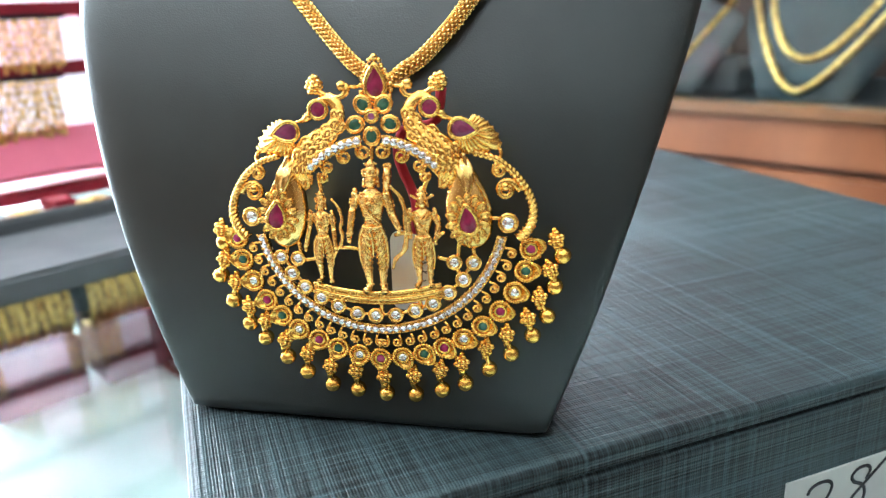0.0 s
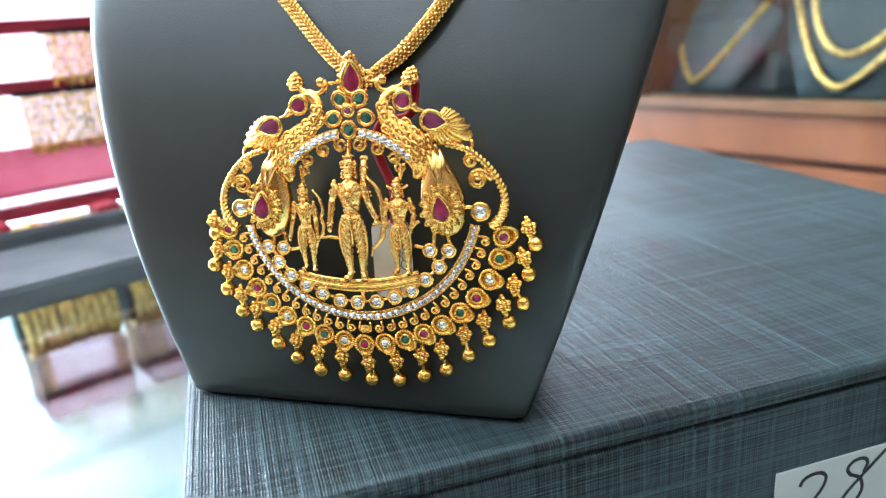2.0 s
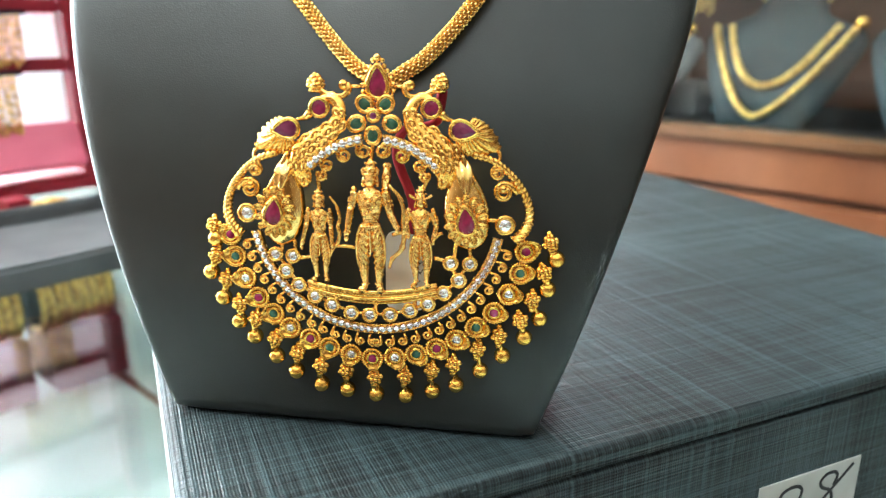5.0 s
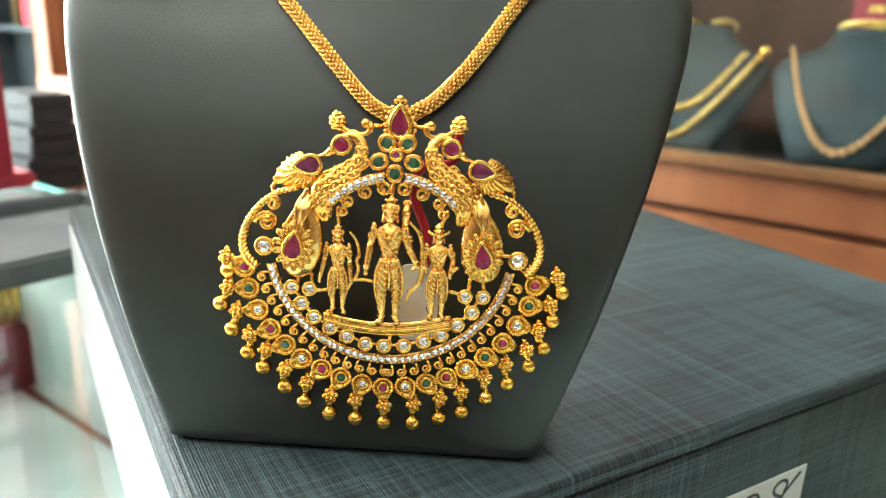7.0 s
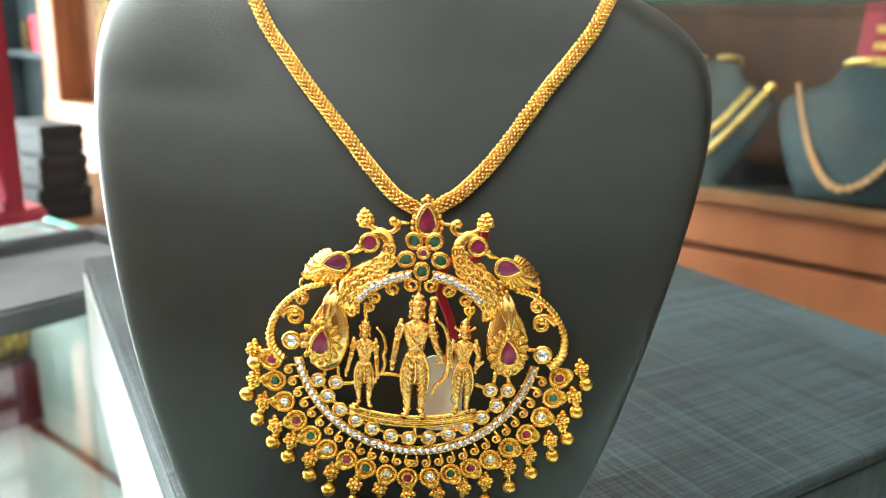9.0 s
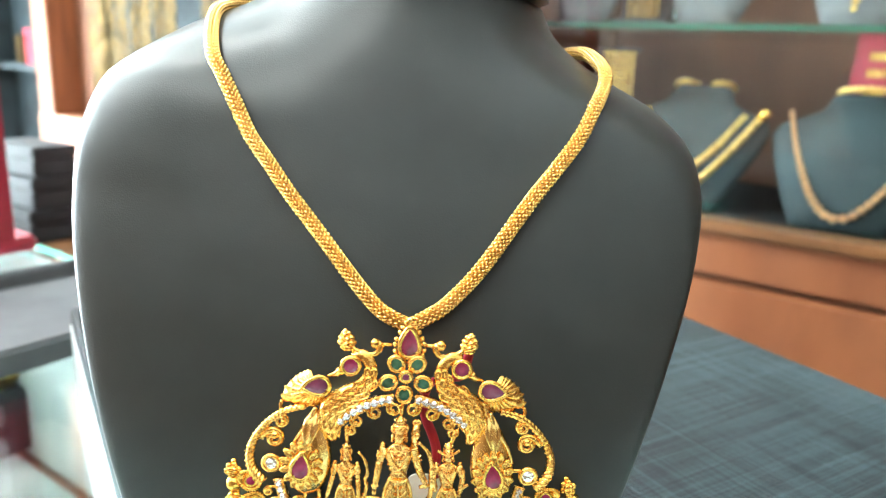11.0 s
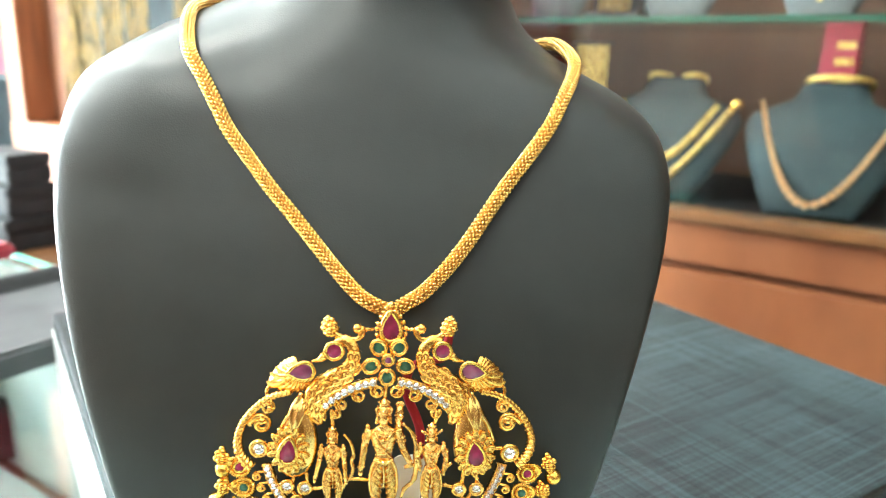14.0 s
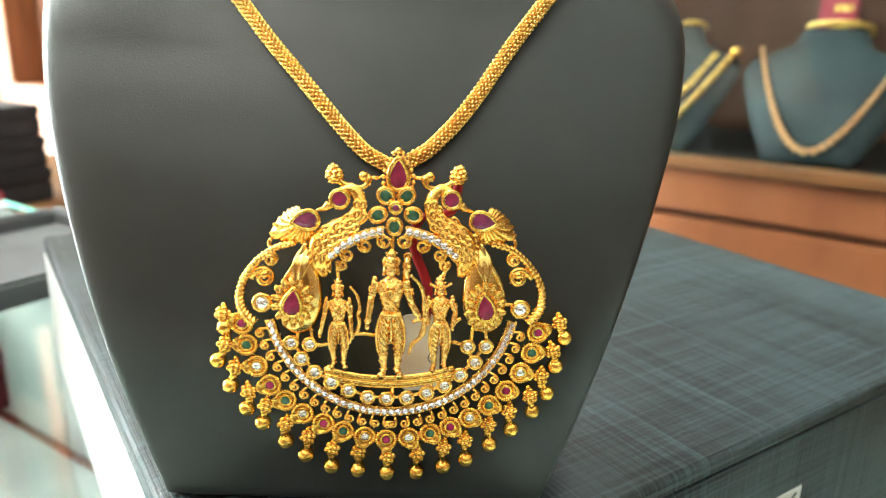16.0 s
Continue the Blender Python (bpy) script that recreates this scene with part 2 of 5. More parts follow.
slab("wall_south", (S1 - S0, 0.15, HIGH), room(SM, Q0 - 0.075, HIGH / 2), DARK_WALL, "unseen wall behind the counter, dark brown to deepen the gold's reflections", "wall")


def wall_with_opening(name, along, a, b, at, o0, o1, z0, z1, label):
    """A wall from a to b with one rectangular opening; along is 's' or 'q'."""
    bm = bmesh.new()
    t = 0.15
    for u0, u1, h0, h1 in ((a, o0, 0, HIGH), (o1, b, 0, HIGH), (o0, o1, 0, z0), (o0, o1, z1, HIGH)):
        if u1 - u0 > 1e-3 and h1 - h0 > 1e-3:
            if along == "s":
                block(bm, (u1 - u0, t, h1 - h0), ((u0 + u1) / 2, at + t / 2, (h0 + h1) / 2))
            else:
                block(bm, (t, u1 - u0, h1 - h0), (at - t / 2, (u0 + u1) / 2, (h0 + h1) / 2))
    return tagged(part(name, bm, WALL, at=room(0, 0, 0)), label, "wall", kind="structure")


wall_with_opening("wall_west", "q", Q0, Q1, S0, -1.5, 0.7, 0.35, 2.5, "off-white shop wall with the wide street window")
wall_with_opening("wall_north", "s", S0, S1, Q1, -1.38, -0.66, 1.2, 2.3, "off-white shop wall behind the wooden cabinets")


def glazing(name, w, h, m, label, paint):
    root = thing(name, m, label, "window", kind="structure")
    bm = bmesh.new()
    f = 0.05
    for sx in (-1, 1):
        block(bm, (f, f, h), (sx * (w - f) / 2, 0, 0), 0.004)
    for sz in (-1, 1):
        block(bm, (w - 2 * f, f, f), (0, 0, sz * (h - f) / 2), 0.004)
    part("window_frame", bm, paint, root)
    bm = bmesh.new()
    block(bm, (w - 2 * f, 0.006, h - 2 * f))
    pane = part("pane", bm, GLASS, root)
    pane.visible_shadow = False


glazing("window_1", 2.2, 2.15, room(S0 - 0.07, -0.40, 1.425) @ pose(0, 0, 0, 0, 0, 90), "wide street window with a wooden frame, full of daylight", WOOD)
glazing("window_2", 0.72, 1.1, room(-1.02, Q1 + 0.07, 1.75), "bright back window with a white painted frame", CEIL)

# bright street outside
bm = bmesh.new()
block(bm, (9, 0.05, 6))
STREET = Mat("street_haze", (0.85, 0.88, 0.9), 1.0, Emission_Strength=3.5)
STREET.b.inputs["Emission Color"].default_value = (0.9, 0.97, 1.0, 1)
tagged(part("backdrop", bm, STREET, at=room(S0 - 3.0, 0.5, 2.0) @ pose(0, 0, 0, 0, 0, 90)), "pale bright street beyond the shop window", "backdrop", kind="structure")
bm = bmesh.new()
block(bm, (7, 0.05, 6))
tagged(part("backdrop", bm, STREET, at=room(-1.0, Q1 + 2.6, 2.0)), "pale bright yard beyond the back window", "backdrop", kind="structure")

# glass-topped sales counter
CQ0, CQ1, CS0, CS1 = -0.62, 0.264, -1.55, 0.9
counter = thing("glass_counter", room((CS0 + CS1) / 2, (CQ0 + CQ1) / 2, 0), "glass-topped wooden jewellery counter with green glass edge", "counter")
CW, CD = CS1 - CS0, CQ1 - CQ0
bm = bmesh.new()
block(bm, (CW, CD, 0.010), (0, 0, COUNTER - 0.005), 0.0015)
part("glass_top", bm, GLASS, counter, "thick clear glass counter top").visible_shadow = False
bm = bmesh.new()
block(bm, (CW, 0.009, 0.0105), (0, CD / 2 + 0.0055, COUNTER - 0.005), 0.001)
part("glass_edge", bm, GLASS_EDGE, counter, "bright green polished glass edge")
for x, y, w, d in ((-CW / 2 + 0.02, 0, 0.03, CD - 0.02), (CW / 2 - 0.02, 0, 0.03, CD - 0.02), (0, -CD / 2 + 0.02, CW - 0.08, 0.03), (0, CD / 2 - 0.02, CW - 0.08, 0.03)):
    bm = bmesh.new()
    block(bm, (w, d, 0.24), (x, y, COUNTER - 0.131), 0.002)
    part("rail", bm, LINING, counter, "pale grey-green lined side of the display")
bm = bmesh.new()
block(bm, (CW - 0.01, CD - 0.01, 0.72), (0, 0, 0.36), 0.004)
part("body", bm, WOOD, counter)
bm = bmesh.new()
block(bm, (CW - 0.1, CD - 0.1, 0.02), (0, 0, 0.731), 0.004)
part("tray_floor", bm, LINING, counter, "pale grey-green cloth-covered display floor under the glass")

# ---- the textured box ----
FABRIC = Mat("box_paper", (0.030, 0.036, 0.042), 0.62, 0.0, Specular_IOR_Level=0.25, Coat_Weight=0.35, Coat_Roughness=0.26)


def weave(mat):
    """Embossed linen: fine ribs both ways, with irregular heavier threads."""
    def math_node(op, a, b, c=None):
        n = mat.node("Math")
        n.operation = op
        for slot, v in enumerate((a, b, c)):
            if v is None:
                continue
            if isinstance(v, (int, float)):
                n.inputs[slot].default_value = v
            else:
                mat.link(v, n.inputs[slot])
        return n.outputs["Value"]

    def ribs(axis, scale):
        wv = mat.node("TexWave", Scale=scale, Distortion=1.2, Detail=1.0)
        wv.bands_direction = axis
        mat.link(mat.coords(), wv.inputs["Vector"])
        return wv.outputs["Fac"]

    def threads(stretch, scale, detail=1.0, low=0.38, high=0.70):
        """Lines side by side, each of its own height."""
        nz = mat.node("TexNoise", Scale=scale, Detail=detail)
        mat.link(mat.coords(stretch), nz.inputs["Vector"])
        mr = mat.node("MapRange")
        mr.inputs["From Min"].default_value, mr.inputs["From Max"].default_value = low, high
        mat.link(nz.outputs["Fac"], mr.inputs["Value"])
        return mr.outputs["Result"]

    def three(scale, run, detail=1.0, low=0.38, high=0.70):
        lines = [threads(st, scale, detail, low, high) for st in ((1, run, run), (run, 1, run), (run, run, 1))]
        return math_node("ADD", math_node("ADD", lines[0], lines[1]), lines[2])

    fine = math_node("MULTIPLY_ADD", ribs("X", 420), 0.30, math_node("MULTIPLY", ribs("Y", 330), 0.26))
    fine = math_node("MULTIPLY_ADD", ribs("Z", 330), 0.26, fine)
    heavy = three(820, 0.016)
    broad = three(210, 0.05, 2.0)
    cords = three(430, 0.012, 0.0, 0.66, 0.74)
    total = math_node("MULTIPLY_ADD", heavy, 0.62, math_node("MULTIPLY_ADD", broad, 0.25, fine))
    total = math_node("MULTIPLY_ADD", cords, 0.5, total)
    bump = mat.node("Bump", Strength=0.6, Distance=0.0004)
    mat.link(total, bump.inputs["Height"])
    mat.link(bump.outputs["Normal"], mat.b.inputs["Normal"])
    mat.link(bump.outputs["Normal"], mat.b.inputs["Coat Normal"])
    # colour follows height: highlights on threads and shade between them are painted in
    mr = mat.node("MapRange")
    mr.inputs["From Min"].default_value, mr.inputs["From Max"].default_value = 0.6, 2.0
    mat.link(total, mr.inputs["Value"])
    ramp = mat.node("ValToRGB")
    ramp.color_ramp.elements[0].color, ramp.color_ramp.elements[1].color = (0.0030, 0.0048, 0.0056, 1), (0.040, 0.062, 0.068, 1)
    mat.link(mr.outputs["Result"], ramp.inputs["Fac"])
    mat.link(ramp.outputs["Color"], mat.b.inputs["Base Color"])


weave(FABRIC)
BOX_W, BOX_D, BOX_H = 0.34, 0.348, BOX_TOP - COUNTER
box_corner = Vector((-0.0161, -0.0547, COUNTER))
box = thing("presentation_box", pose(*box_corner, 0, 0, BOX_YAW), "large dark grey presentation box covered in linen-embossed paper", "box")


def rounded_lid(bm, w, d, z0, z1, r):
    """A box from the corner at the origin, with rounded upright and top edges."""
    rows = []
    for z, inset in ((z0, 0.0), (z1 - r, 0.0), (z1 - 0.6 * r, 0.12 * r), (z1 - 0.25 * r, 0.4 * r), (z1, r), (z1, 3 * r)):
        ring = []
        rr = max(r - inset, 0.0004)
        for cx, cy, a0 in ((w - inset - rr, d - inset - rr, 0), (inset + rr, d - inset - rr, 90), (inset + rr, inset + rr, 180), (w - inset - rr, inset + rr, 270)):
            for k in range(4):
                a = radians(a0 + 30 * k)
                ring.append((cx + rr * math.cos(a), cy + rr * math.sin(a), z))
        rows.append(ring)
    grid_faces(bm, rows, caps=True)


bm = bmesh.new()
rounded_lid(bm, BOX_W, BOX_D, BOX_H - 0.0052, BOX_H, 0.0022)
part("lid", bm, FABRIC, box)
bm = bmesh.new()
lower = bmesh.new()
rounded_lid(lower, BOX_W, BOX_D, 0.0, BOX_H - 0.0062, 0.0022)
part("body", lower, FABRIC, box)
block(bm, (BOX_W - 0.006, BOX_D - 0.006, 0.004), (BOX_W / 2, BOX_D / 2, BOX_H - 0.0058))
part("hinge_strip", bm, BLACK, box)
# window glare on the left side, painted as a thin white sheet
SIDE_SHEEN = Mat("side_sheen", (0.74, 0.77, 0.78), 0.3, 0.0, Coat_Weight=0.3, Coat_Roughness=0.2).mottle(40, (0.68, 0.72, 0.73), (0.8, 0.82, 0.83)).relief(900, 0.0001, 0.3)
bm = bmesh.new()
block(bm, (0.0008, BOX_D - 0.006, BOX_H - 0.0105), (-0.0004, BOX_D / 2, (BOX_H - 0.0075) / 2), 0.0003)
part("sheen_panel", bm, SIDE_SHEEN, box, "white sheet painting the window's glare on the box side")

# ---- the bust ----
# height, half width, front of the middle, edge line, exponent of the outline
BUST = (
    (1.0600, 0.0488, -0.0004, 0.0060, 12.0), (1.0800, 0.0565, 0.0010, 0.0100, 12.0),
    (1.1000, 0.0632, 0.0026, 0.0150, 12.0), (1.1200, 0.0695, 0.0060, 0.0210, 11.5), (1.1400, 0.0755, 0.0120, 0.0270, 11.0),
    (1.1600, 0.0812, 0.0200, 0.0350, 9.0), (1.1750, 0.0843, 0.0265, 0.0430, 7.0), (1.1850, 0.0850, 0.0308, 0.0490, 5.0),
    (1.1950, 0.0825, 0.0347, 0.0570, 3.6), (1.2030, 0.0748, 0.0378, 0.0640, 2.7), (1.2100, 0.0635, 0.0405, 0.0705, 2.3),
    (1.2170, 0.0522, 0.0432, 0.0770, 2.1), (1.2250, 0.0430, 0.0462, 0.0810, 2.0), (1.2320, 0.0385, 0.0485, 0.0840, 2.0),
    (1.2350, 0.0370, 0.0495, 0.0850, 2.0))
BUST_X = 0.0003


def bust_mid(z):
    """The middle line of the display; the neck sits a little to one side."""
    return BUST_X * (z - 1.06) / 0.1 + 0.0038 * min(max(0.0, (z - 1.205) / 0.025), 1.3)


def bust_lean(x, z):
    """The display stands a little askew: its shoulders drop to one side."""
    lift = 0.0055 * min(max(0.0, (-x - 0.030) / 0.030), 1.0) * min(max(0.0, (z - 1.172) / 0.024), 1.0)
    return lift - 0.045 * x * max(0.0, (z - 1.08) / 0.15) - 0.10 * x * min(max(0.0, (z - 1.205) / 0.03), 1.2)


def bust_front(x, z):
    a, yf, ye, e = (lerp_table(BUST, z, c) for c in (1, 2, 3, 4))
    u = min(abs(x - bust_mid(z)) / a, 0.999)
    return ye - (ye - yf) * (1 - u ** e) ** (1 / e)


def bust_ring(z, a, yf, ye, e, back, n=120):
    ring = []
    for i in range(n):
        t = 2 * math.pi * i / n
        c, s = math.cos(t), math.sin(t)
        x = a * math.copysign(abs(c) ** (2 / e), c)
        y = ye - (ye - yf) * abs(s) ** (2 / e) if s >= 0 else ye + back * abs(s) ** 0.8
        x += bust_mid(z)
        ring.append((x, y, z + bust_lean(x, z)))
    return ring


bust = thing("necklace_bust", pose(0, 0, 0), "dark green-black leather necklace display bust standing on the box", "display bust")
bm = bmesh.new()
rows, steps = [bust_ring(1.0600, 0.0470, 0.0020, 0.0060, 10.0, 0.043)], 64
for k in range(steps + 1):
    z = 1.0618 + (1.234 - 1.0618) * k / steps
    a, yf, ye, e = (lerp_table(BUST, z, c) for c in (1, 2, 3, 4))
    rows.append(bust_ring(z, a, yf, ye, e, 0.045 - 0.015 * k / steps))
rows.append(bust_ring(1.2352, 0.0345, 0.0515, 0.085, 2.0, 0.028))
grid_faces(bm, rows, caps=True)
part("body", bm, LEATHER, bust, smooth=True)
bm = bmesh.new()
cap = ((1.2353, 0.0340, 0.0520), (1.2357, 0.0372, 0.0490), (1.2370, 0.0390, 0.0472), (1.2388, 0.0386, 0.0477), (1.2408, 0.0345, 0.0520), (1.2422, 0.0260, 0.0610), (1.2429, 0.0120, 0.0740))
grid_faces(bm, [bust_ring(z, a, yf, 0.085, 2.0, 0.9 * (0.085 - yf)) for z, a, yf in cap], caps=True)
part("neck_cap", bm, LEATHER, bust, "padded leather neck cap with a seam below", smooth=True)

# ---- the necklace ----
necklace = thing("pendant_necklace", pose(0, 0, 0), "gold rope necklace with a large peacock pendant set with rubies", "necklace")


def on_bust(x, z, lift):
    """A point lifted off the bust along its normal."""
    e = 0.0006
    y = bust_front(x, z)
    n = Vector(((bust_front(x + e, z) - bust_front(x - e, z)) / (2 * e), -1, (bust_front(x, z + e) - bust_front(x, z - e)) / (2 * e))).normalized()
    return Vector((x, y, z + bust_lean(x, z))) + n * lift


CHAIN_R0 = 0.00216


def woven_rope(points, r):
    """A knitted gold rope: rows of slanted stitches round a core."""
    bm = bmesh.new()
    pts = [Vector(p) for p in points]
    length = [0.0]
    for a, b in zip(pts, pts[1:]):
        length.append(length[-1] + (b - a).length)
    step, around, s, row, side, k = 0.00138, 14, 0.0, 0, None, 0
    h, w, t = 0.00070, 0.00035, 0.00066
    hexa = [(math.cos(math.pi * q / 3), math.sin(math.pi * q / 3)) for q in range(6)]
    while s < length[-1]:
        while k < len(pts) - 2 and length[k + 1] < s:
            k += 1
        f = (s - length[k]) / (length[k + 1] - length[k])
        c = pts[k].lerp(pts[k + 1], f)
        d = (pts[min(k + 2, len(pts) - 1)] - pts[max(k - 1, 0)]).normalized()
        side = d.orthogonal().normalized() if side is None else (side - d * side.dot(d)).normalized()
        up = d.cross(side)
        for i in range(around):
            a = 2 * math.pi * i / around + 0.03 * row
            out = side * math.cos(a) + up * math.sin(a)
            tang = d.cross(out)
            way = (d + tang * (0.38 if i % 2 else -0.38)).normalized()
            across = out.cross(way)
            m = c + out * r * 0.67 + d * (step * 0.5 * (i % 2))
            rings = [[bm.verts.new(m + out * t * lift + way * h * x * wide + across * w * y * wide) for x, y in hexa] for wide, lift in ((1.0, 0.0), (0.9, 0.5), (0.5, 0.92))]
            for low, high in zip(rings, rings[1:]):
                for a0, a1, b0, b1 in zip(low, low[1:] + low[:1], high, high[1:] + high[:1]):
                    bm.faces.new((a0, a1, b1, b0))
            bm.faces.new(rings[-1])
        s += step
        row += 1
    return bm


def rope_line(run, sx, crest):
    """The rope's line: over the shoulder, down the chest to the bail."""
    pts = [on_bust(x, z - bust_lean(x, z), CHAIN_R0 * 0.95) for x, z in run]
    back = [Vector((sx * 0.022, 0.120, crest[0][2] - 0.004)), Vector((sx * 0.043, 0.104, crest[0][2] - 0.002))]
    end = Vector((0.0106 - sx * 0.0006, pts[-1].y + 0.0008, 1.1468))
    return spline(back + [Vector(c) for c in crest] + pts + [end], 8)


CHAIN_L = ((-0.0470, 1.2108), (-0.0429, 1.2042), (-0.0385, 1.1973), (-0.0344, 1.1902), (-0.0288, 1.1834), (-0.0231, 1.1767), (-0.0170, 1.1702), (-0.0111, 1.1639), (-0.0052, 1.1575), (0.0014, 1.1511), (0.0060, 1.1484))
CHAIN_R = ((0.0576, 1.2056), (0.0541, 1.1994), (0.0504, 1.1927), (0.0453, 1.1858), (0.0399, 1.1788), (0.0350, 1.1719), (0.0304, 1.1652), (0.0252, 1.1585), (0.0188, 1.1520), (0.0145, 1.1492))
for run, sx, crest in ((CHAIN_L, -1, ((-0.0490, 0.0840, 1.2258), (-0.0528, 0.0690, 1.2243), (-0.0520, 0.0560, 1.2205))), (CHAIN_R, 1, ((0.0540, 0.0810, 1.2156), (0.0572, 0.0690, 1.2144), (0.0590, 0.0560, 1.2108)))):
    line = rope_line(run, sx, crest)
    rope = part("rope_chain", woven_rope(line, CHAIN_R0), GOLD_CHAIN, necklace, "knitted gold rope chain", True)
    # the core is coloured dark to act as shade between stitches
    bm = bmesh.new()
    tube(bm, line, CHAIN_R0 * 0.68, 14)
    part("core", bm, GOLD_SHADE, rope, "inner tube of the chain, browned as shade between the stitches", True)

# the pendant, in millimetres: u to the right, v up, w out of the plane
PN = Vector((0.0714, -0.994, 0.0823)).normalized()
PU = Vector((0.99743, 0.07165, 0.0))
PV = PN.cross(PU) * -1 if PN.cross(PU).z < 0 else PN.cross(PU)
PO = Vector((0.0135, -0.0021, 1.1247)) + PU * -0.0030 + PV * -0.0052
PENDANT = Matrix(((PU.x, -PN.x, PV.x, PO.x), (PU.y, -PN.y, PV.y, PO.y), (PU.z, -PN.z, PV.z, PO.z), (0, 0, 0, 1)))


def dome(u, v):
    return 2.6 - 0.0030 * (u * u + v * v) - (0.0 if v < 20 else 0.012 * (v - 20) ** 2)


def D(u, v, w=0.0):
    return Vector((u + 0.036 * max(0.0, v - 8), -(w + dome(u, v)), v)) * 0.001


def flat(u, v, turn=0.0, w=0.0):
    """The pose of a piece at (u, v), turned in the plane, in degrees."""
    return Matrix.Translation(D(u, v, w)) @ Euler((0, -radians(turn), 0)).to_matrix().to_4x4()


def P(u, v, w=0.0):
    """A point of a piece's own shape."""
    return Vector((u, -w, v)) * 0.001


def outline(shape, w, h, n):
    """Points of a flat outline: round or oval, or a drop with its tip up."""
    out = []
    for i in range(n):
        t = 2 * math.pi * i / n
        if shape == "drop":
            out.append((w / 2 * math.sin(t) * math.sin(t / 2) ** 0.9 * 1.16, h / 2 * math.cos(t)))
        else:
            out.append((w / 2 * math.sin(t), h / 2 * math.cos(t)))
    return out


def loop_tube(bm, pts, r, seg=6):
    """A closed rod through points."""
    rows, n = [], len(pts)
    axis = Vector((0, -1, 0))
    for i, p in enumerate(pts):
        d = (pts[(i + 1) % n] - pts[i - 1]).normalized()
        side = d.cross(axis).normalized()
        rows.append([p + (side * math.cos(2 * math.pi * k / seg) + axis * math.sin(2 * math.pi * k / seg)) * r for k in range(seg)])
    grid_faces(bm, rows + [rows[0]], caps=False)
    bmesh.ops.remove_doubles(bm, verts=bm.verts, dist=1e-7)


def gem_mesh(shape, w, h, n=12, table=0.42, high=0.62):
    """A faceted stone: girdle, crown facets and a flat table."""
    bm = bmesh.new()
    o = outline(shape, w, h, n)
    half = outline(shape, w, h, 2 * n)
    mid = [(half[(2 * i + 1) % (2 * n)][0] * 0.82, half[(2 * i + 1) % (2 * n)][1] * 0.82) for i in range(n)]
    rows = [[P(x, y, -0.5) for x, y in o], [P(x, y, 0.0) for x, y in o], [P(x, y, high * 0.62) for x, y in mid], [P(x * table, y * table, high) for x, y in o]]
    grid_faces(bm, rows, caps=True)
    return bm


def bezel_mesh(shape, w, h, rim, n=20, deep=1.4):
    """A gold cup round a stone, with a rounded rim."""
    bm = bmesh.new()
    o = outline(shape, w, h, n)
    loop_tube(bm, [P(x, y, 0.15) for x, y in o], rim * 0.001, 7)
    grow = 1 + 0.7 * rim / max(w, h) * 2
    grid_faces(bm, [[P(x, y, 0.1) for x, y in o], [P(x * grow, y * grow, -0.3) for x, y in o], [P(x * 0.9, y * 0.9, -deep) for x, y in o]], caps=False)
    f = [bm.verts.new(P(x, y, -0.45)) for x, y in o]
    bm.faces.new(f)
    return bm


def beads_round(bm, shape, w, h, r, count, a0=0.0, a1=360.0, lift=0.1):
    o = outline(shape, w, h, 120)
    for k in range(count):
        x, y = o[int((a0 + (a1 - a0) * (k + 0.5) / count) / 3) % 120]
        ball(bm, P(x, y, lift), r * 0.001, 7, 5)


MESHES = {}


def once(key, make, material, smooth=False):
    """A mesh that is built once and shared by alike pieces."""
    if key not in MESHES:
        me = bpy.data.meshes.new(key[0])
        bm = make()
        bmesh.ops.recalc_face_normals(bm, faces=bm.faces)
        bm.to_mesh(me)
        bm.free()
        me.materials.append(material.m)
        if smooth:
            me.polygons.foreach_set("use_smooth", [True] * len(me.polygons))
        MESHES[key] = me
    return MESHES[key]


def gem(kind, shape, w, h, material, parent, at, n=12):
    return shared(kind, once((kind, shape, w, h, material.m.name), lambda: gem_mesh(shape, w, h, n), material), parent, at)


def pend_part(name, bm, parent=None, label="", smooth=True, material=None, at=None):
    return part(name, bm, material or GOLD, parent or necklace, label, smooth, at if parent else PENDANT)


# pavé crescent and the two arches above
def pave_band(name, centre_v, r, a0, a1, count, label, lift=0.0, size=1.85):
    bm = bmesh.new()
    n = 60
    rings = []
    for k in range(n + 1):
        a = radians(a0 + (a1 - a0) * k / n)
        c, s = math.cos(a), math.sin(a)
        rings.append([D(c * q, centre_v + s * q, w + lift) for q, w in ((r - 1.25, 0.1), (r - 1.1, 0.35), (r - 0.95, 0.1), (r + 0.95, 0.1), (r + 1.1, 0.35), (r + 1.2, 0.1), (r + 1.2, -1.1), (r - 1.3, -1.1))])
    grid_faces(bm, rings, caps=True)
    for k in range(count + 1):
        a = radians(a0 + (a1 - a0) * k / count)
        for q in (r - 0.9, r + 0.9):
            ball(bm, D(q * math.cos(a), centre_v + q * math.sin(a), 0.42 + lift), 0.00034, 6, 4)
    band = pend_part(name, bm, label=label)
    for k in range(count):
        a = a0 + (a1 - a0) * (k + 0.5) / count
        c, s = math.cos(radians(a)), math.sin(radians(a))
        gem("diamond", "round", size, size, CRYSTAL, band, flat(c * r, centre_v + s * r, a + 7 * (k % 5), 0.35 + lift), 8)
    return band


pave_band("crescent", 0.6, 29.6, -168, -13, 47, "gold crescent band set with a row of clear stones", 0.0, 1.75)
pave_band("arch", -3.5, 20.3, 43, 83, 8, "short arch of clear stones", 1.6)
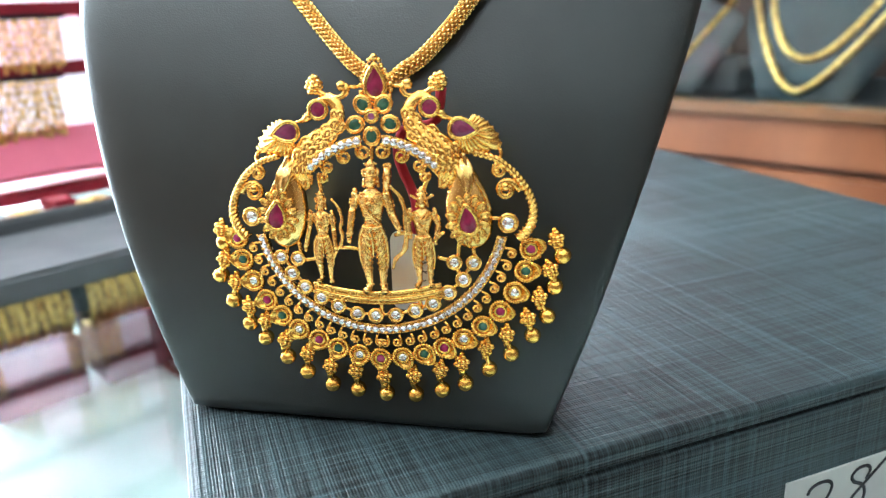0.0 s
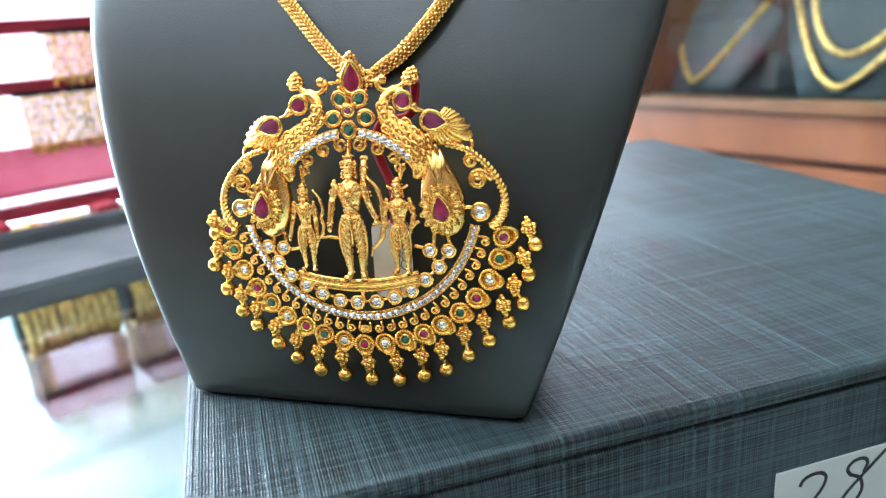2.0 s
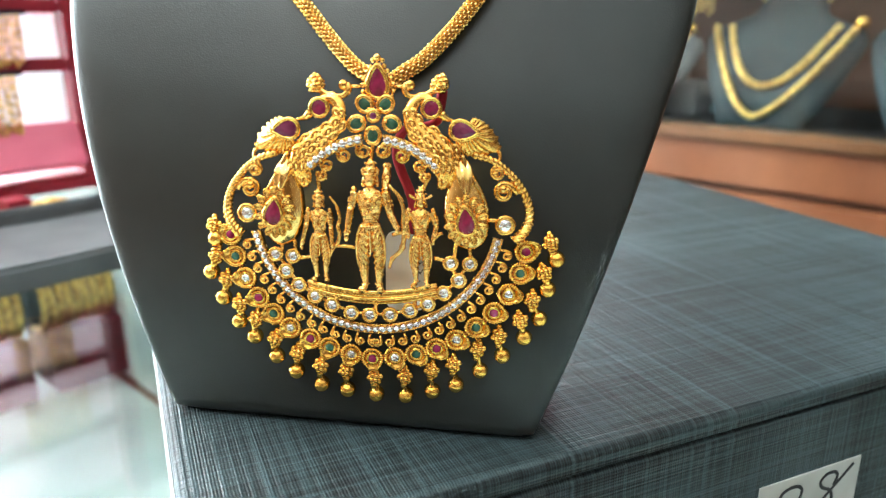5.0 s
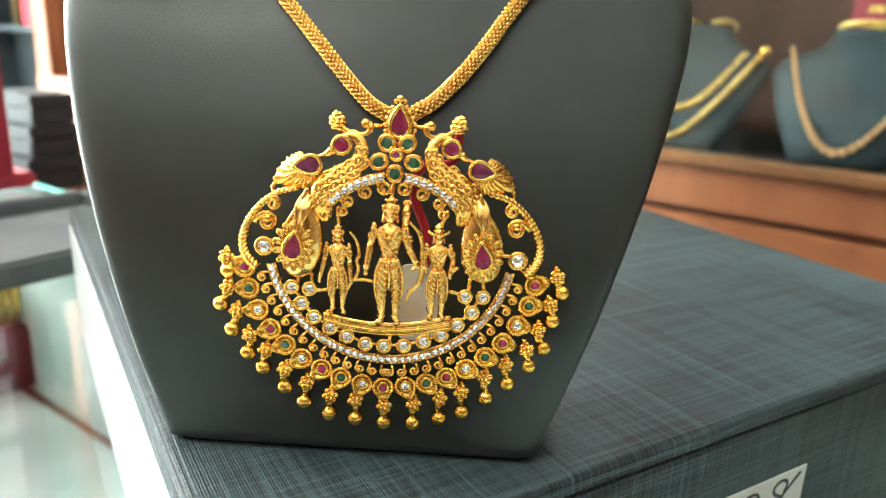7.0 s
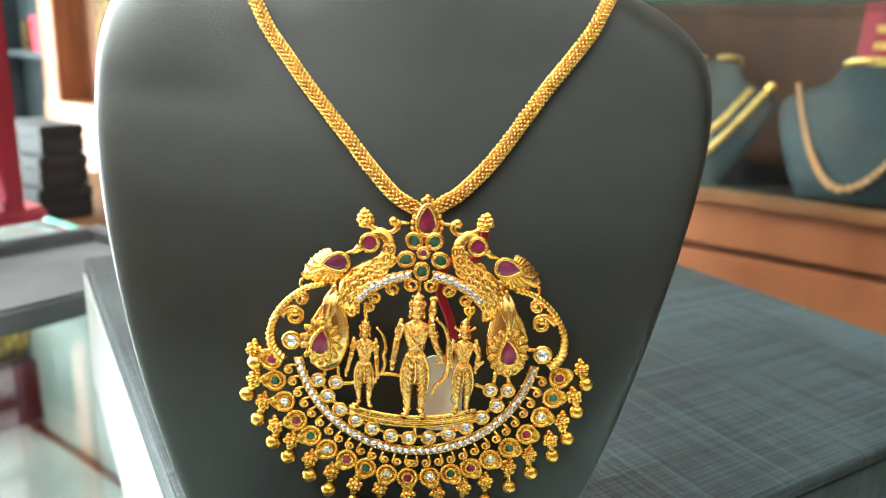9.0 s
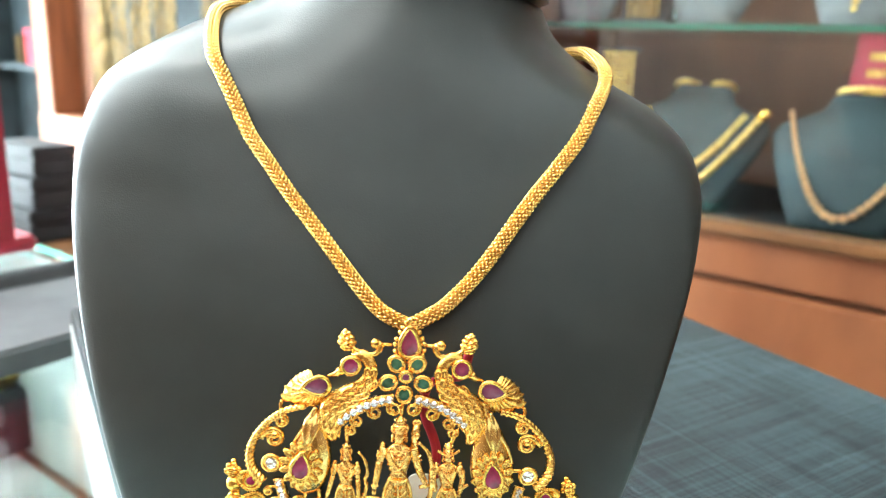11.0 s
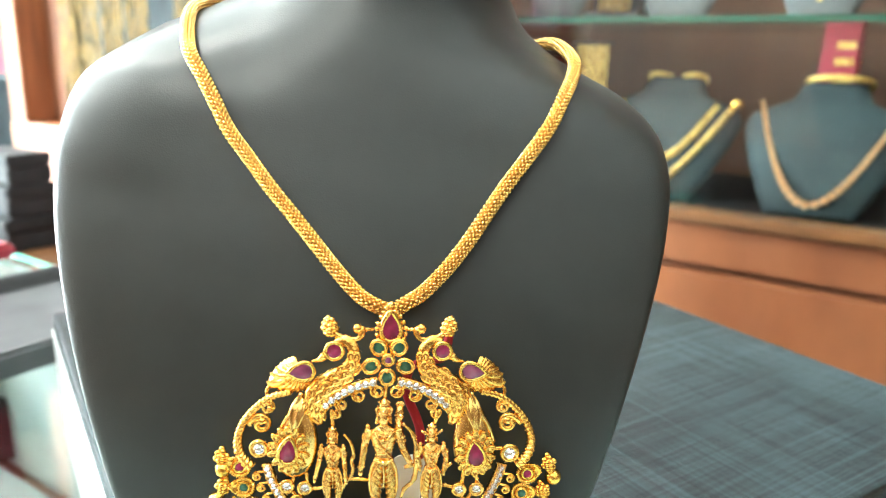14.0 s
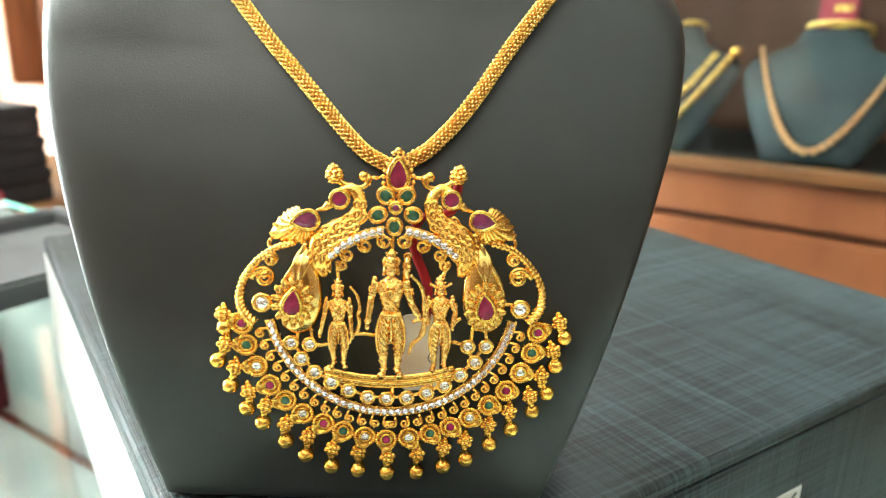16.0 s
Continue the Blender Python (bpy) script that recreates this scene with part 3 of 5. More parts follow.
pave_band("arch", -3.5, 20.3, 97, 137, 8, "short arch of clear stones", 1.6)


def setting(name, shape, w, h, rim, u, v, turn, stone, material, extra=None, lift=0.5, n=12):
    """A bezel with its stone; extra adds to the gold."""
    bm = bezel_mesh(shape, w, h, rim)
    if extra:
        extra(bm)
    ob = part(name, bm, GOLD, necklace, "", True, PENDANT @ flat(u, v, turn, lift))
    gem(stone, shape, round(w * 0.93, 2), round(h * 0.93, 2), material, ob, Matrix.Translation(P(0, 0, 0.05)), n)
    return ob


# inner row of clear stones in gold cups
CUPS = [(-21.5, -14.8), (-18.5, -18.2), (-14.6, -20.8), (-10.5, -22.9), (-5.9, -24.7), (-1.4, -25.1), (3.5, -24.9), (8.3, -23.7), (12.6, -21.9), (16.4, -19.1), (19.9, -15.9)]
for u, v in CUPS:
    setting("stone_cup", "round", 3.0, 3.0, 0.5, u, v, 0, "diamond", CRYSTAL)
for u, v in ((-19.5, -11.0), (-23.9, -10.8), (18.0, -11.7), (22.4, -11.9)):
    setting("stone_cup", "round", 2.9, 2.9, 0.5, u, v, 0, "diamond", CRYSTAL)
for sx in (-1, 1):
    setting("corner_stone", "round", 3.7, 3.7, 0.6, sx * 30.4, -1.8 - 0.8 * sx, 0, "diamond", CRYSTAL, None, 1.0)

# little bars that tie the rows together
def tie(points, r):
    bm = bmesh.new()
    tube(bm, points, r, 7)
    pend_part("tie_bar", bm)


for (u0, v0), (u1, v1) in zip(CUPS, CUPS[1:]):
    tie([D(u0, v0, -0.1), D(u1, v1, -0.1)], 0.00045)
for u0, v0, u1, v1 in ((0, -25.5, 0, -19.5), (-9.5, -23.6, -9.2, -18.8), (9.5, -23.3, 9.2, -18.8), (-18.7, -11.7, -14.5, -11.0), (18.7, -11.7, 14.0, -10.6), (-21.2, -14.6, -19.6, -11.1),
                       (19.6, -16.0, 17.8, -12.0), (-21.2, -14.6, -23.7, -10.8), (19.6, -16, 22.1, -11.8), (-18.7, -11.7, -19.2, -7), (18.7, -11.7, 19.2, -7), (-22.8, -11.4, -22.2, -8), (22.8, -11.4, 22.2, -8),
                       (-30.7, -1.8, -26, -1.6), (30.7, -1.8, 26, -1.6), (-13, 9, -12.6, 5.0), (13, 9, 11.6, 5.4), (-0.2, 16.5, -0.4, 12), (-15.5, -20.0, -15.2, -16.5), (14.6, -20.6, 13.6, -17.5)):
    tie(spline([D(u0, v0, -0.3), D((u0 + u1) / 2, (v0 + v1) / 2, -0.1), D(u1, v1, -0.3)], 3), 0.00052)


# scrolls
def scroll_mesh(hand, size, stem, thick=0.34, turns=1.15):
    """A hooked scroll: a stem that curls over into a bead."""
    bm = bmesh.new()
    pts, radii = [P(hand * 0.25 * size, -0.2), P(hand * 0.05 * size, stem * 0.55)], [thick, thick * 1.1]
    n = 18
    for k in range(n + 1):
        t = k / n
        a = math.pi - 2 * math.pi * turns * t
        q = size * (1 - 0.62 * t)
        pts.append(P(hand * (size + q * math.cos(a)), stem + q * math.sin(a), 0.3 * t))
        radii.append(thick * (1.12 - 0.25 * t))
    tube(bm, pts, [r * 0.001 for r in radii], 7)
    ball(bm, pts[-1], thick * 0.0015, 7, 5)
    return bm


def scroll(hand, size, stem, u, v, turn, w=0.0, thick=0.34):
    me = once(("scroll", hand, size, stem, thick), lambda: scroll_mesh(hand, size, stem, thick), GOLD, True)
    return shared("scroll", me, necklace, PENDANT @ flat(u, v, turn, w))


for k in range(28):
    a = -91 + (k - 13.5) * 5.55
    hand = -1 if k < 14 else 1
    scroll(hand, 1.1, 1.6, 30.9 * math.cos(radians(a)), 30.9 * math.sin(radians(a)), a - 90, -0.2, 0.36)
for sx in (-1, 1):
    for a, size in ((50, 1.35), (64, 1.5), (78, 1.6)):
        t = 90 + sx * (90 - a) * -1
        scroll(sx, size, 1.0, 19.2 * math.cos(radians(t)), -4.0 + 19.2 * math.sin(radians(t)), t + 90, 0.6, 0.4)
    scroll(-sx, 2.2, 2.4, sx * 33.2, 5.0, sx * 52, 0.3, 0.75)
    scroll(-sx, 1.45, 1.4, sx * 27.8, 11.2, sx * 150, 0.3, 0.5)
    scroll(sx, 1.2, 0.8, sx * 13.0, 9.2, 180, 0.2, 0.45)


# rope arcs on both sides
def twisted(points, radii, pitch=0.0013, turns=3):
    bm = bmesh.new()
    pts = spline(points, 14)
    n = len(pts)
    rr = [radii[0] + (radii[1] - radii[0]) * (i / (n - 1)) ** 1.6 for i in range(n)]
    length, rows, side, seg = 0.0, [], None, 14
    for i, p in enumerate(pts):
        d = (pts[min(i + 1, n - 1)] - pts[max(i - 1, 0)]).normalized()
        side = d.orthogonal().normalized() if side is None else (side - d * side.dot(d)).normalized()
        up = d.cross(side)
        if i:
            length += (p - pts[i - 1]).length
        ring = []
        for k in range(seg):
            a = 2 * math.pi * k / seg
            q = rr[i] * (1 + 0.17 * math.sin(turns * (a - length / pitch)))
            ring.append(p + (side * math.cos(a) + up * math.sin(a)) * q)
        rows.append(ring)
    grid_faces(bm, rows, caps=True)
    return bm


for sx in (-1, 1):
    path = [D(sx * u, v, 0.3) for u, v in ((22.8, 13.3), (27.5, 11.8), (31.6, 8.6), (34.6, 4.4), (35.9, 0.2), (35.2, -3.6), (32.6, -6.6))]
    fine = spline(path, 4)
    pend_part("rope_arc", twisted(fine, (0.00075, 0.00135), 0.00055), label="twisted gold rope arc")

# fringe of drops
GEMS = {"r": RUBY, "w": CRYSTAL, "g": EMERALD}
GEM_NAMES = {"r": "ruby", "w": "diamond", "g": "emerald"}


def fringe_plate():
    """A drop-shaped cup with a milled collar, its tip pointing out (down)."""
    bm = bezel_mesh("round", 2.6, 2.6, 0.45, 16)
    rows = []
    for s, w in ((0.6, -0.3), (0.72, 0.1), (0.88, 0.4), (1.0, 0.0), (0.9, -0.7)):
        ring = []
        for i in range(48):
            t = 2 * math.pi * i / 48
            tip = max(0.0, -math.cos(t)) ** 4
            q = 2.6 * s * (1 + (0.06 if i % 2 else -0.06) * (1 - tip)) + tip * 1.1 * s
            ring.append(P(q * math.sin(t), q * math.cos(t), w))
        rows.append(ring)
    grid_faces(bm, rows, caps=True)
    for i in range(19):
        t = radians(-126 + 252 * i / 18)
        tube(bm, [P(q * math.sin(t), q * math.cos(t), w) for q, w in ((1.85, 0.4), (2.4, 0.5), (2.85, 0.0))], [0.00028, 0.00036, 0.00026], 6)
    return bm


def cluster():
    """A small bead flower."""
    bm = bmesh.new()
    ball(bm, P(0, 0, 0.1), 0.0011, 8, 6)
    for k in range(6):
        a = radians(60 * k + 15)
        ball(bm, P(1.05 * math.cos(a), 1.05 * math.sin(a), 0.25), 0.00064, 7, 5)
    for k in range(4):
        a = radians(90 * k + 40)
        ball(bm, P(0.55 * math.cos(a), 0.55 * math.sin(a), 0.95), 0.00052, 6, 4)
    ball(bm, P(0, 1.5, -0.1), 0.0006, 7, 5)
    tube(bm, [P(0, 2.0, -0.2), P(0, 1.2, -0.1)], 0.00045, 6)
    tube(bm, [P(0, -1.0, 0), P(0, -2.2, 0)], [0.00075, 0.0006], 8)
    return bm


def drop_ball():
    bm = bmesh.new()
    prof = [(0.5, 2.5), (0.62, 2.0)] + [(2.1 * math.cos(radians(a)), 2.08 * math.sin(radians(a))) for a in range(68, -91, -13)]
    lathe(bm, [(r * 0.001, z * 0.001) for r, z in prof], 18)
    return bm


# each hanger of the fringe: its cup, its bead flower and its ball, all a little uneven
CUP_AT = ((-35.6, -6.7), (-34.7, -12.1), (-32.5, -17.5), (-29.5, -22.4), (-25.9, -26.4), (-21.8, -29.9), (-16.8, -32.5), (-12.0, -34.6), (-6.7, -36.2), (-1.4, -37.1),
          (4.2, -36.6), (9.5, -35.5), (14.5, -33.8), (19.3, -31.4), (24.0, -28.1), (28.2, -24.3), (31.6, -19.6), (34.2, -14.4), (35.4, -9.1))
FLOWER_AT = ((-40.2, -4.9), (-39.9, -12.3), (-38.0, -18.4), (-34.9, -24.6), (-30.9, -28.3), (-26.3, -33.4), (-20.9, -37.1), (-14.8, -40.0), (-8.4, -41.1), (-1.1, -42.4),
             (6.4, -41.9), (13.1, -40.2), (18.5, -38.2), (24.4, -34.2), (29.5, -30.6), (34.5, -26.4), (37.2, -21.3), (39.8, -14.5), (41.1, -7.3))
BALL_AT = ((-39.9, -8.1), (-42.2, -16.9), (-39.5, -23.5), (-35.8, -29.6), (-32.0, -33.5), (-26.6, -38.6), (-21.7, -42.6), (-15.3, -45.9), (-8.6, -47.0), (-1.2, -47.9),
           (6.3, -48.0), (13.1, -46.5), (19.0, -44.6), (25.0, -40.4), (30.4, -36.2), (35.6, -31.3), (39.1, -26.3), (40.8, -18.8), (42.6, -11.3))


def hook(u0, v0, u1, v1):
    """A short link from one piece of a hanger to the next."""
    bm = bmesh.new()
    tube(bm, spline([D(u0, v0, -0.2), D((u0 + u1) / 2, (v0 + v1) / 2, 0.1), D(u1, v1, -0.3)], 3), 0.00055, 7)
    return bm


for (u0, v0), (u1, v1) in zip(CUP_AT, CUP_AT[1:]):
    tie([D(u0, v0, -0.4), D(u1, v1, -0.4)], 0.00045)
rng = random.Random(4)
for k, ((u, v), (cu, cv), (bu, bv)) in enumerate(zip(CUP_AT, FLOWER_AT, BALL_AT)):
    j = abs(k - 9)
    letter = "r" if j == 0 else "wgr"[(j - 1) % 3]
    aim = math.degrees(math.atan2(cv - v, cu - u))
    place = flat(u, v, aim + 90, 0.2)
    plate = shared("fringe_drop", once(("fringe_drop",), fringe_plate, GOLD_DEEP, True), necklace, PENDANT @ place)
    gem(GEM_NAMES[letter], "round", 2.4, 2.4, GEMS[letter], plate, Matrix.Translation(P(0, 0, 0.15)), 10)
    inv = place.inverted()
    hang = math.degrees(math.atan2(bv - cv, bu - cu)) + 90
    shared("bead_flower", once(("bead_flower",), cluster, GOLD_DEEP, True), plate, inv @ flat(cu, cv, 0.6 * hang + rng.uniform(-14, 14), rng.uniform(-0.5, 0.4)) @ Matrix.Diagonal((1.32, 1.2, 1.38, 1)))
    part("link", hook(cu, cv, bu, bv), GOLD_DEEP, plate, "", True, inv)
    shared("gold_ball", once(("gold_ball",), drop_ball, GOLD_BALL, True), plate, inv @ flat(bu, bv, hang * 0.7, -0.3) @ pose(0, 0, 0, rng.uniform(-8, 8), rng.uniform(-6, 6), rng.uniform(0, 360)))

# top ruby, flower
def ruby_beads(bm):
    beads_round(bm, "drop", 7.6, 10.2, 0.62, 17, 40, 320, -0.3)
    ball(bm, P(0, 5.2, 0.1), 0.0009, 8, 6)
    ball(bm, P(-1.1, 4.6, 0.1), 0.0006, 7, 5)
    ball(bm, P(1.1, 4.6, 0.1), 0.0006, 7, 5)


setting("ruby_setting", "drop", 5.2, 7.6, 0.62, 0.3, 29.4, 0, "ruby", RUBY, ruby_beads, 1.2, 14)
for du, dv in ((-2.35, 2.5), (2.4, 2.5), (-3.95, -1.8), (4.1, -1.8), (-0.1, -4.4)):
    turn = math.degrees(math.atan2(dv, du)) - 90
    setting("petal", "oval", 3.2, 3.7, 0.56, du, 21.9 + dv, turn, "emerald", EMERALD, lambda bm: ball(bm, P(0, -1.5, 0.45), 0.0005, 7, 5), 0.6, 12)
setting("flower_heart", "round", 2.3, 2.3, 0.55, 0, 21.9, 0, "ruby", RUBY_PALE, None, 1.5, 10)


# peacocks
def scale_mesh():
    """One curled feather of the neck, its tip down."""
    bm = bmesh.new()
    rows = []
    leaf = [(px, -py) for px, py in outline("drop", 1.95, 3.2, 14)]
    for k, w in ((1.0, -0.25), (0.95, 0.30), (0.80, 0.42), (0.62, 0.20), (0.35, 0.22), (0.10, 0.40)):
        rows.append([P(x * k, y * k, 0.75 * w - 0.15 * y * k) for x, y in leaf])
    grid_faces(bm, rows, caps=True)
    return bm


def loft_body(points, radii, squash=0.55, seg=12):
    """A body along a line, flattened towards the pendant's plane."""
    bm = bmesh.new()
    pts = spline([(u, v, 0) for u, v in points], 6)
    n = len(pts)
    rows = []
    for i, p in enumerate(pts):
        f = i / (n - 1) * (len(radii) - 1)
        j = min(int(f), len(radii) - 2)
        r = radii[j] + (radii[j + 1] - radii[j]) * (f - j)
        d = (pts[min(i + 1, n - 1)] - pts[max(i - 1, 0)]).normalized()
        nu, nv = -d.y, d.x
        rows.append([D(p.x + nu * r * math.cos(2 * math.pi * k / seg), p.y + nv * r * math.cos(2 * math.pi * k / seg), 0.4 + r * squash * math.sin(2 * math.pi * k / seg)) for k in range(seg)])
    grid_faces(bm, rows, caps=True)
    return bm, pts


for sx in (-1, 1):
    line = [(sx * u, v) for u, v in ((12.6, 25.4), (10.4, 25.9), (8.6, 24.4), (8.2, 21.6), (9.8, 18.6), (13.0, 16.0), (15.8, 13.4), (16.9, 9.6), (15.6, 5.6))]
    radii = [1.2, 1.35, 1.4, 1.7, 2.3, 3.2, 3.7, 3.0, 0.7]
    bm, pts = loft_body(line, radii)
    bird = pend_part("peacock", bm, label="gold peacock with scaled neck and spread wing")
    # overlapping neck feathers
    me = once(("scale",), scale_mesh, GOLD, False)
    n = len(pts)
    for i in range(17, n - 2, 4):
        f = i / (n - 1) * (len(radii) - 1)
        j = min(int(f), len(radii) - 2)
        r = radii[j] + (radii[j + 1] - radii[j]) * (f - j)
        d = (pts[i + 1] - pts[i - 1]).normalized()
        count = max(2, round(r * 1.25))
        for c in range(count):
            off = (c + 0.5 + 0.5 * (i // 4 % 2) - count / 2) / count * 2 * 0.86
            if abs(off) > 0.95:
                continue
            w = 0.22 + r * 0.55 * math.sqrt(1 - off * off)
            turn = math.degrees(math.atan2(d.y, d.x)) + 90
            s = 0.98 + 0.06 * r
            shared("scale", me, bird, flat(pts[i].x - d.y * r * off, pts[i].y + d.x * r * off, turn, w) @ Matrix.Diagonal((s, 1, s, 1)))
    # beak and crest stem with its bead bud
    bm = bmesh.new()
    tube(bm, spline([D(sx * u, v, 0.4) for u, v in ((15.0, 22.3), (16.3, 21.3), (18.1, 20.9))], 4), [0.0012 - 0.00095 * i / 8 for i in range(9)], 8)
    part("beak", bm, GOLD, bird, "", True)
    bm = bmesh.new()
    stem = spline([D(sx * u, v, 0.3) for u, v in ((7.5, 28.2), (6.7, 28.5), (6.5, 27.4), (7.6, 26.2), (10.2, 26.3), (12.6, 27.2), (13.6, 28.4))], 5)
    tube(bm, stem, [0.00075 + 0.0002 * math.sin(i / 4) for i in range(len(stem))], 8)
    ball(bm, D(sx * 7.6, 28.6, 0.5), 0.00125, 10, 7)
    tube(bm, [D(sx * 3.8, 28.3, -0.2), D(sx * 6.8, 28.3, 0)], 0.0005, 6)
    part("crest_stem", bm, GOLD, bird, "", True)
    bm = bmesh.new()
    tube(bm, [D(sx * 13.8, 27.2, 0.4), D(sx * 14.1, 28.7, 0.4), D(sx * 14.4, 30.4, 0.4)], [0.0010, 0.0013, 0.0008], 8)
    for h, q, n, r in ((27.5, 1.0, 6, 0.00072), (28.5, 1.5, 8, 0.00080), (29.5, 1.35, 7, 0.00076), (30.4, 0.75, 5, 0.00068)):
        for c in range(n):
            a = 2 * math.pi * (c + 0.5 * (n % 2)) / n
            ball(bm, D(sx * (14.0 + 0.12 * (h - 27)) + q * math.cos(a), h + 0.12 * math.sin(3 * a), 0.4 + q * math.sin(a)), r, 8, 6)
    tube(bm, [D(sx * 14.4, 30.4, 0.3), D(sx * 14.9, 31.3, 0.3)], [0.0006, 0.0004], 7)
    part("bead_bud", bm, GOLD, bird, "", True)
    # wing: fluted feathers fanned round the wing's stone
    reach = ((64, 3.2), (30, 4.2), (2, 5.8), (-22, 8.3), (-31, 9.0), (-42, 7.4), (-65, 6.2), (-90, 5.3), (-122, 4.6))
    bm = bmesh.new()
    rows = []
    for s, w in ((1.03, -0.7), (1.0, -0.1), (0.6, 0.9), (0.2, 1.2)):
        rows.append([D(sx * (20.5 + lerp_table(reach[::-1], a, 1) * s * math.cos(radians(a))), 18.7 + lerp_table(reach[::-1], a, 1) * s * math.sin(radians(a)), w) for a in range(-122, 65, 6)])
    grid_faces(bm, rows, closed=False)
    wing = part("wing", bm, GOLD, bird, "ribbed fan-shaped wing", True)
    wing_mod = wing.modifiers.new("thickness", "SOLIDIFY")
    wing_mod.thickness = 0.0006
    for k in range(14):
        a0, a1 = 54 - 176 * k / 14, 54 - 176 * (k + 1) / 14
        am = (a0 + a1) / 2
        far = lerp_table(reach[::-1], am, 1)
        rows = []
        for j in range(7):
            s = 0.28 + 0.74 * j / 6
            wide = 0.60 if j < 6 else 0.45
            q, ring = far * s, []
            for i in range(7):
                f = (i - 3) / 3
                ang = radians(am + (a1 - a0) * wide * f - 5 * math.sin(math.pi * s))
                ring.append(D(sx * (20.5 + q * math.cos(ang)), 18.7 + q * math.sin(ang), 1.5 - 1.75 * s * s + 0.46 * (1 - f * f) * min(1.0, 3.2 - 3 * s)))
            rows.append(ring)
        bm = bmesh.new()
        grid_faces(bm, rows, closed=False)
        part("feather", bm, GOLD, bird, "", True)
    bm = bmesh.new()
    tube(bm, spline([D(sx * 28.4, 14.0, -0.3), D(sx * 28.7, 12.8, -0.1), D(sx * 28.2, 11.2, 0.1)], 3), 0.0005, 7)
    part("wing_rim", bm, GOLD, bird, "", True)
    bm = bezel_mesh("drop", 4.9, 6.4, 0.5)
    cup = part("wing_cup", bm, GOLD, bird, "", True, flat(sx * 20.5, 18.7, -sx * 98, 1.7))
    gem("ruby", "drop", 4.5, 5.9, RUBY_PALE, cup, Matrix.Translation(P(0, 0, 0.05)), 12)
    bm = bezel_mesh("round", 4.1, 4.1, 0.5)
    cup = part("eye_cup", bm, GOLD, bird, "", True, flat(sx * 12.8, 23.6, 0, 0.9))
    gem("ruby", "round", 3.8, 3.8, RUBY, cup, Matrix.Translation(P(0, 0, 0.05)), 14)
    # tail: a domed drop with a petal wreath round its ruby
    bm = bmesh.new()
    rows = []
    for s, w in ((1.0, -0.9), (1.0, 0.1), (0.93, 0.75), (0.8, 1.35), (0.6, 1.9), (0.35, 2.3), (0.12, 2.45)):
        bulb = [(6.1 * math.sin(t) * math.sin(t / 2) ** 0.75 * 1.06, 10.7 * math.cos(t)) for t in (2 * math.pi * i / 40 for i in range(40))]
        rows.append([D(sx * (21.3 + x * s - 0.10 * y * s), 2.0 + y * s - (1 - s) * 3.6, w) for x, y in bulb])
    grid_faces(bm, rows, caps=True)
    # folded leaf over the top of the dome
    for side in (-1, 1):
        rows = []
        for j in range(9):
            f = j / 8
            mu, mv = 20.3 + 1.6 * f, 12.2 - 8.6 * f
            half = 1.9 * math.sin(math.pi * min(1.0, 0.12 + 0.9 * f)) + 0.1
            rows.append([D(sx * (mu + side * half * g), mv + 0.35 * half * g, 0.3 + 2.3 * math.sin(math.pi * 0.5 * min(1.0, f * 1.5)) + h + (0.14 if (j + i) % 2 else 0) * (0 < i < 4)) for i, (g, h) in enumerate(((0.0, 0.5), (0.3, 0.12), (0.6, 0.1), (0.85, 0.3), (1.0, -0.5)))])
        grid_faces(bm, rows, closed=False)
    edge = spline([D(sx * 20.2, 13.4, 0.8), D(sx * 21.6, 10.0, 1.0), D(sx * 24.6, 5.2, 0.9), D(sx * 26.3, 0.6, 0.5)], 5)
    tube(bm, edge, 0.00055, 7)
    tail = pend_part("tail_feather", bm, label="domed gold tail feather with a petal wreath", material=GOLD_DOME)
    wu, wv = (21.6, -1.4) if sx > 0 else (-23.0, -0.3)
    for k in range(14):
        a = 2 * math.pi * k / 14
        x, y = 3.75 * math.sin(a), 4.7 * math.cos(a)

        def petal():
            b = bmesh.new()
            grid_faces(b, [[P(px * s, py * s, w) for px, py in outline("oval", 1.75, 3.1, 12)] for s, w in ((1, -0.4), (0.94, 0.45), (0.76, 0.7), (0.45, 0.32), (0.15, 0.28))], caps=True)
            return b

        shared("petal", once(("petal_leaf",), petal, GOLD, True), tail, flat(wu + x, wv + y, math.degrees(math.atan2(y, x)) - 90, 2.35))
    cup = part("tail_cup", bezel_mesh("drop", 4.9, 6.9, 0.5), GOLD, tail, "", True, flat(wu, wv + 0.2, sx * 8, 3.0))
    gem("ruby", "drop", 4.5, 6.4, RUBY, cup, Matrix.Translation(P(0, 0, 0.05)), 12)

# ridged platform
bm = bmesh.new()
for k in range(4):
    pts = []
    for i in range(21):
        u = -16.2 + 31.0 * i / 20
        pts.append(D(u, -17.0 - 0.85 * k - 2.3 * (1 - ((u + 0.7) / 15.5) ** 2), 0.5 - 0.35 * (k % 2)))
    tube(bm, pts, 0.00056, 7)
pend_part("platform", bm, label="curved ridged gold bar under the figures")


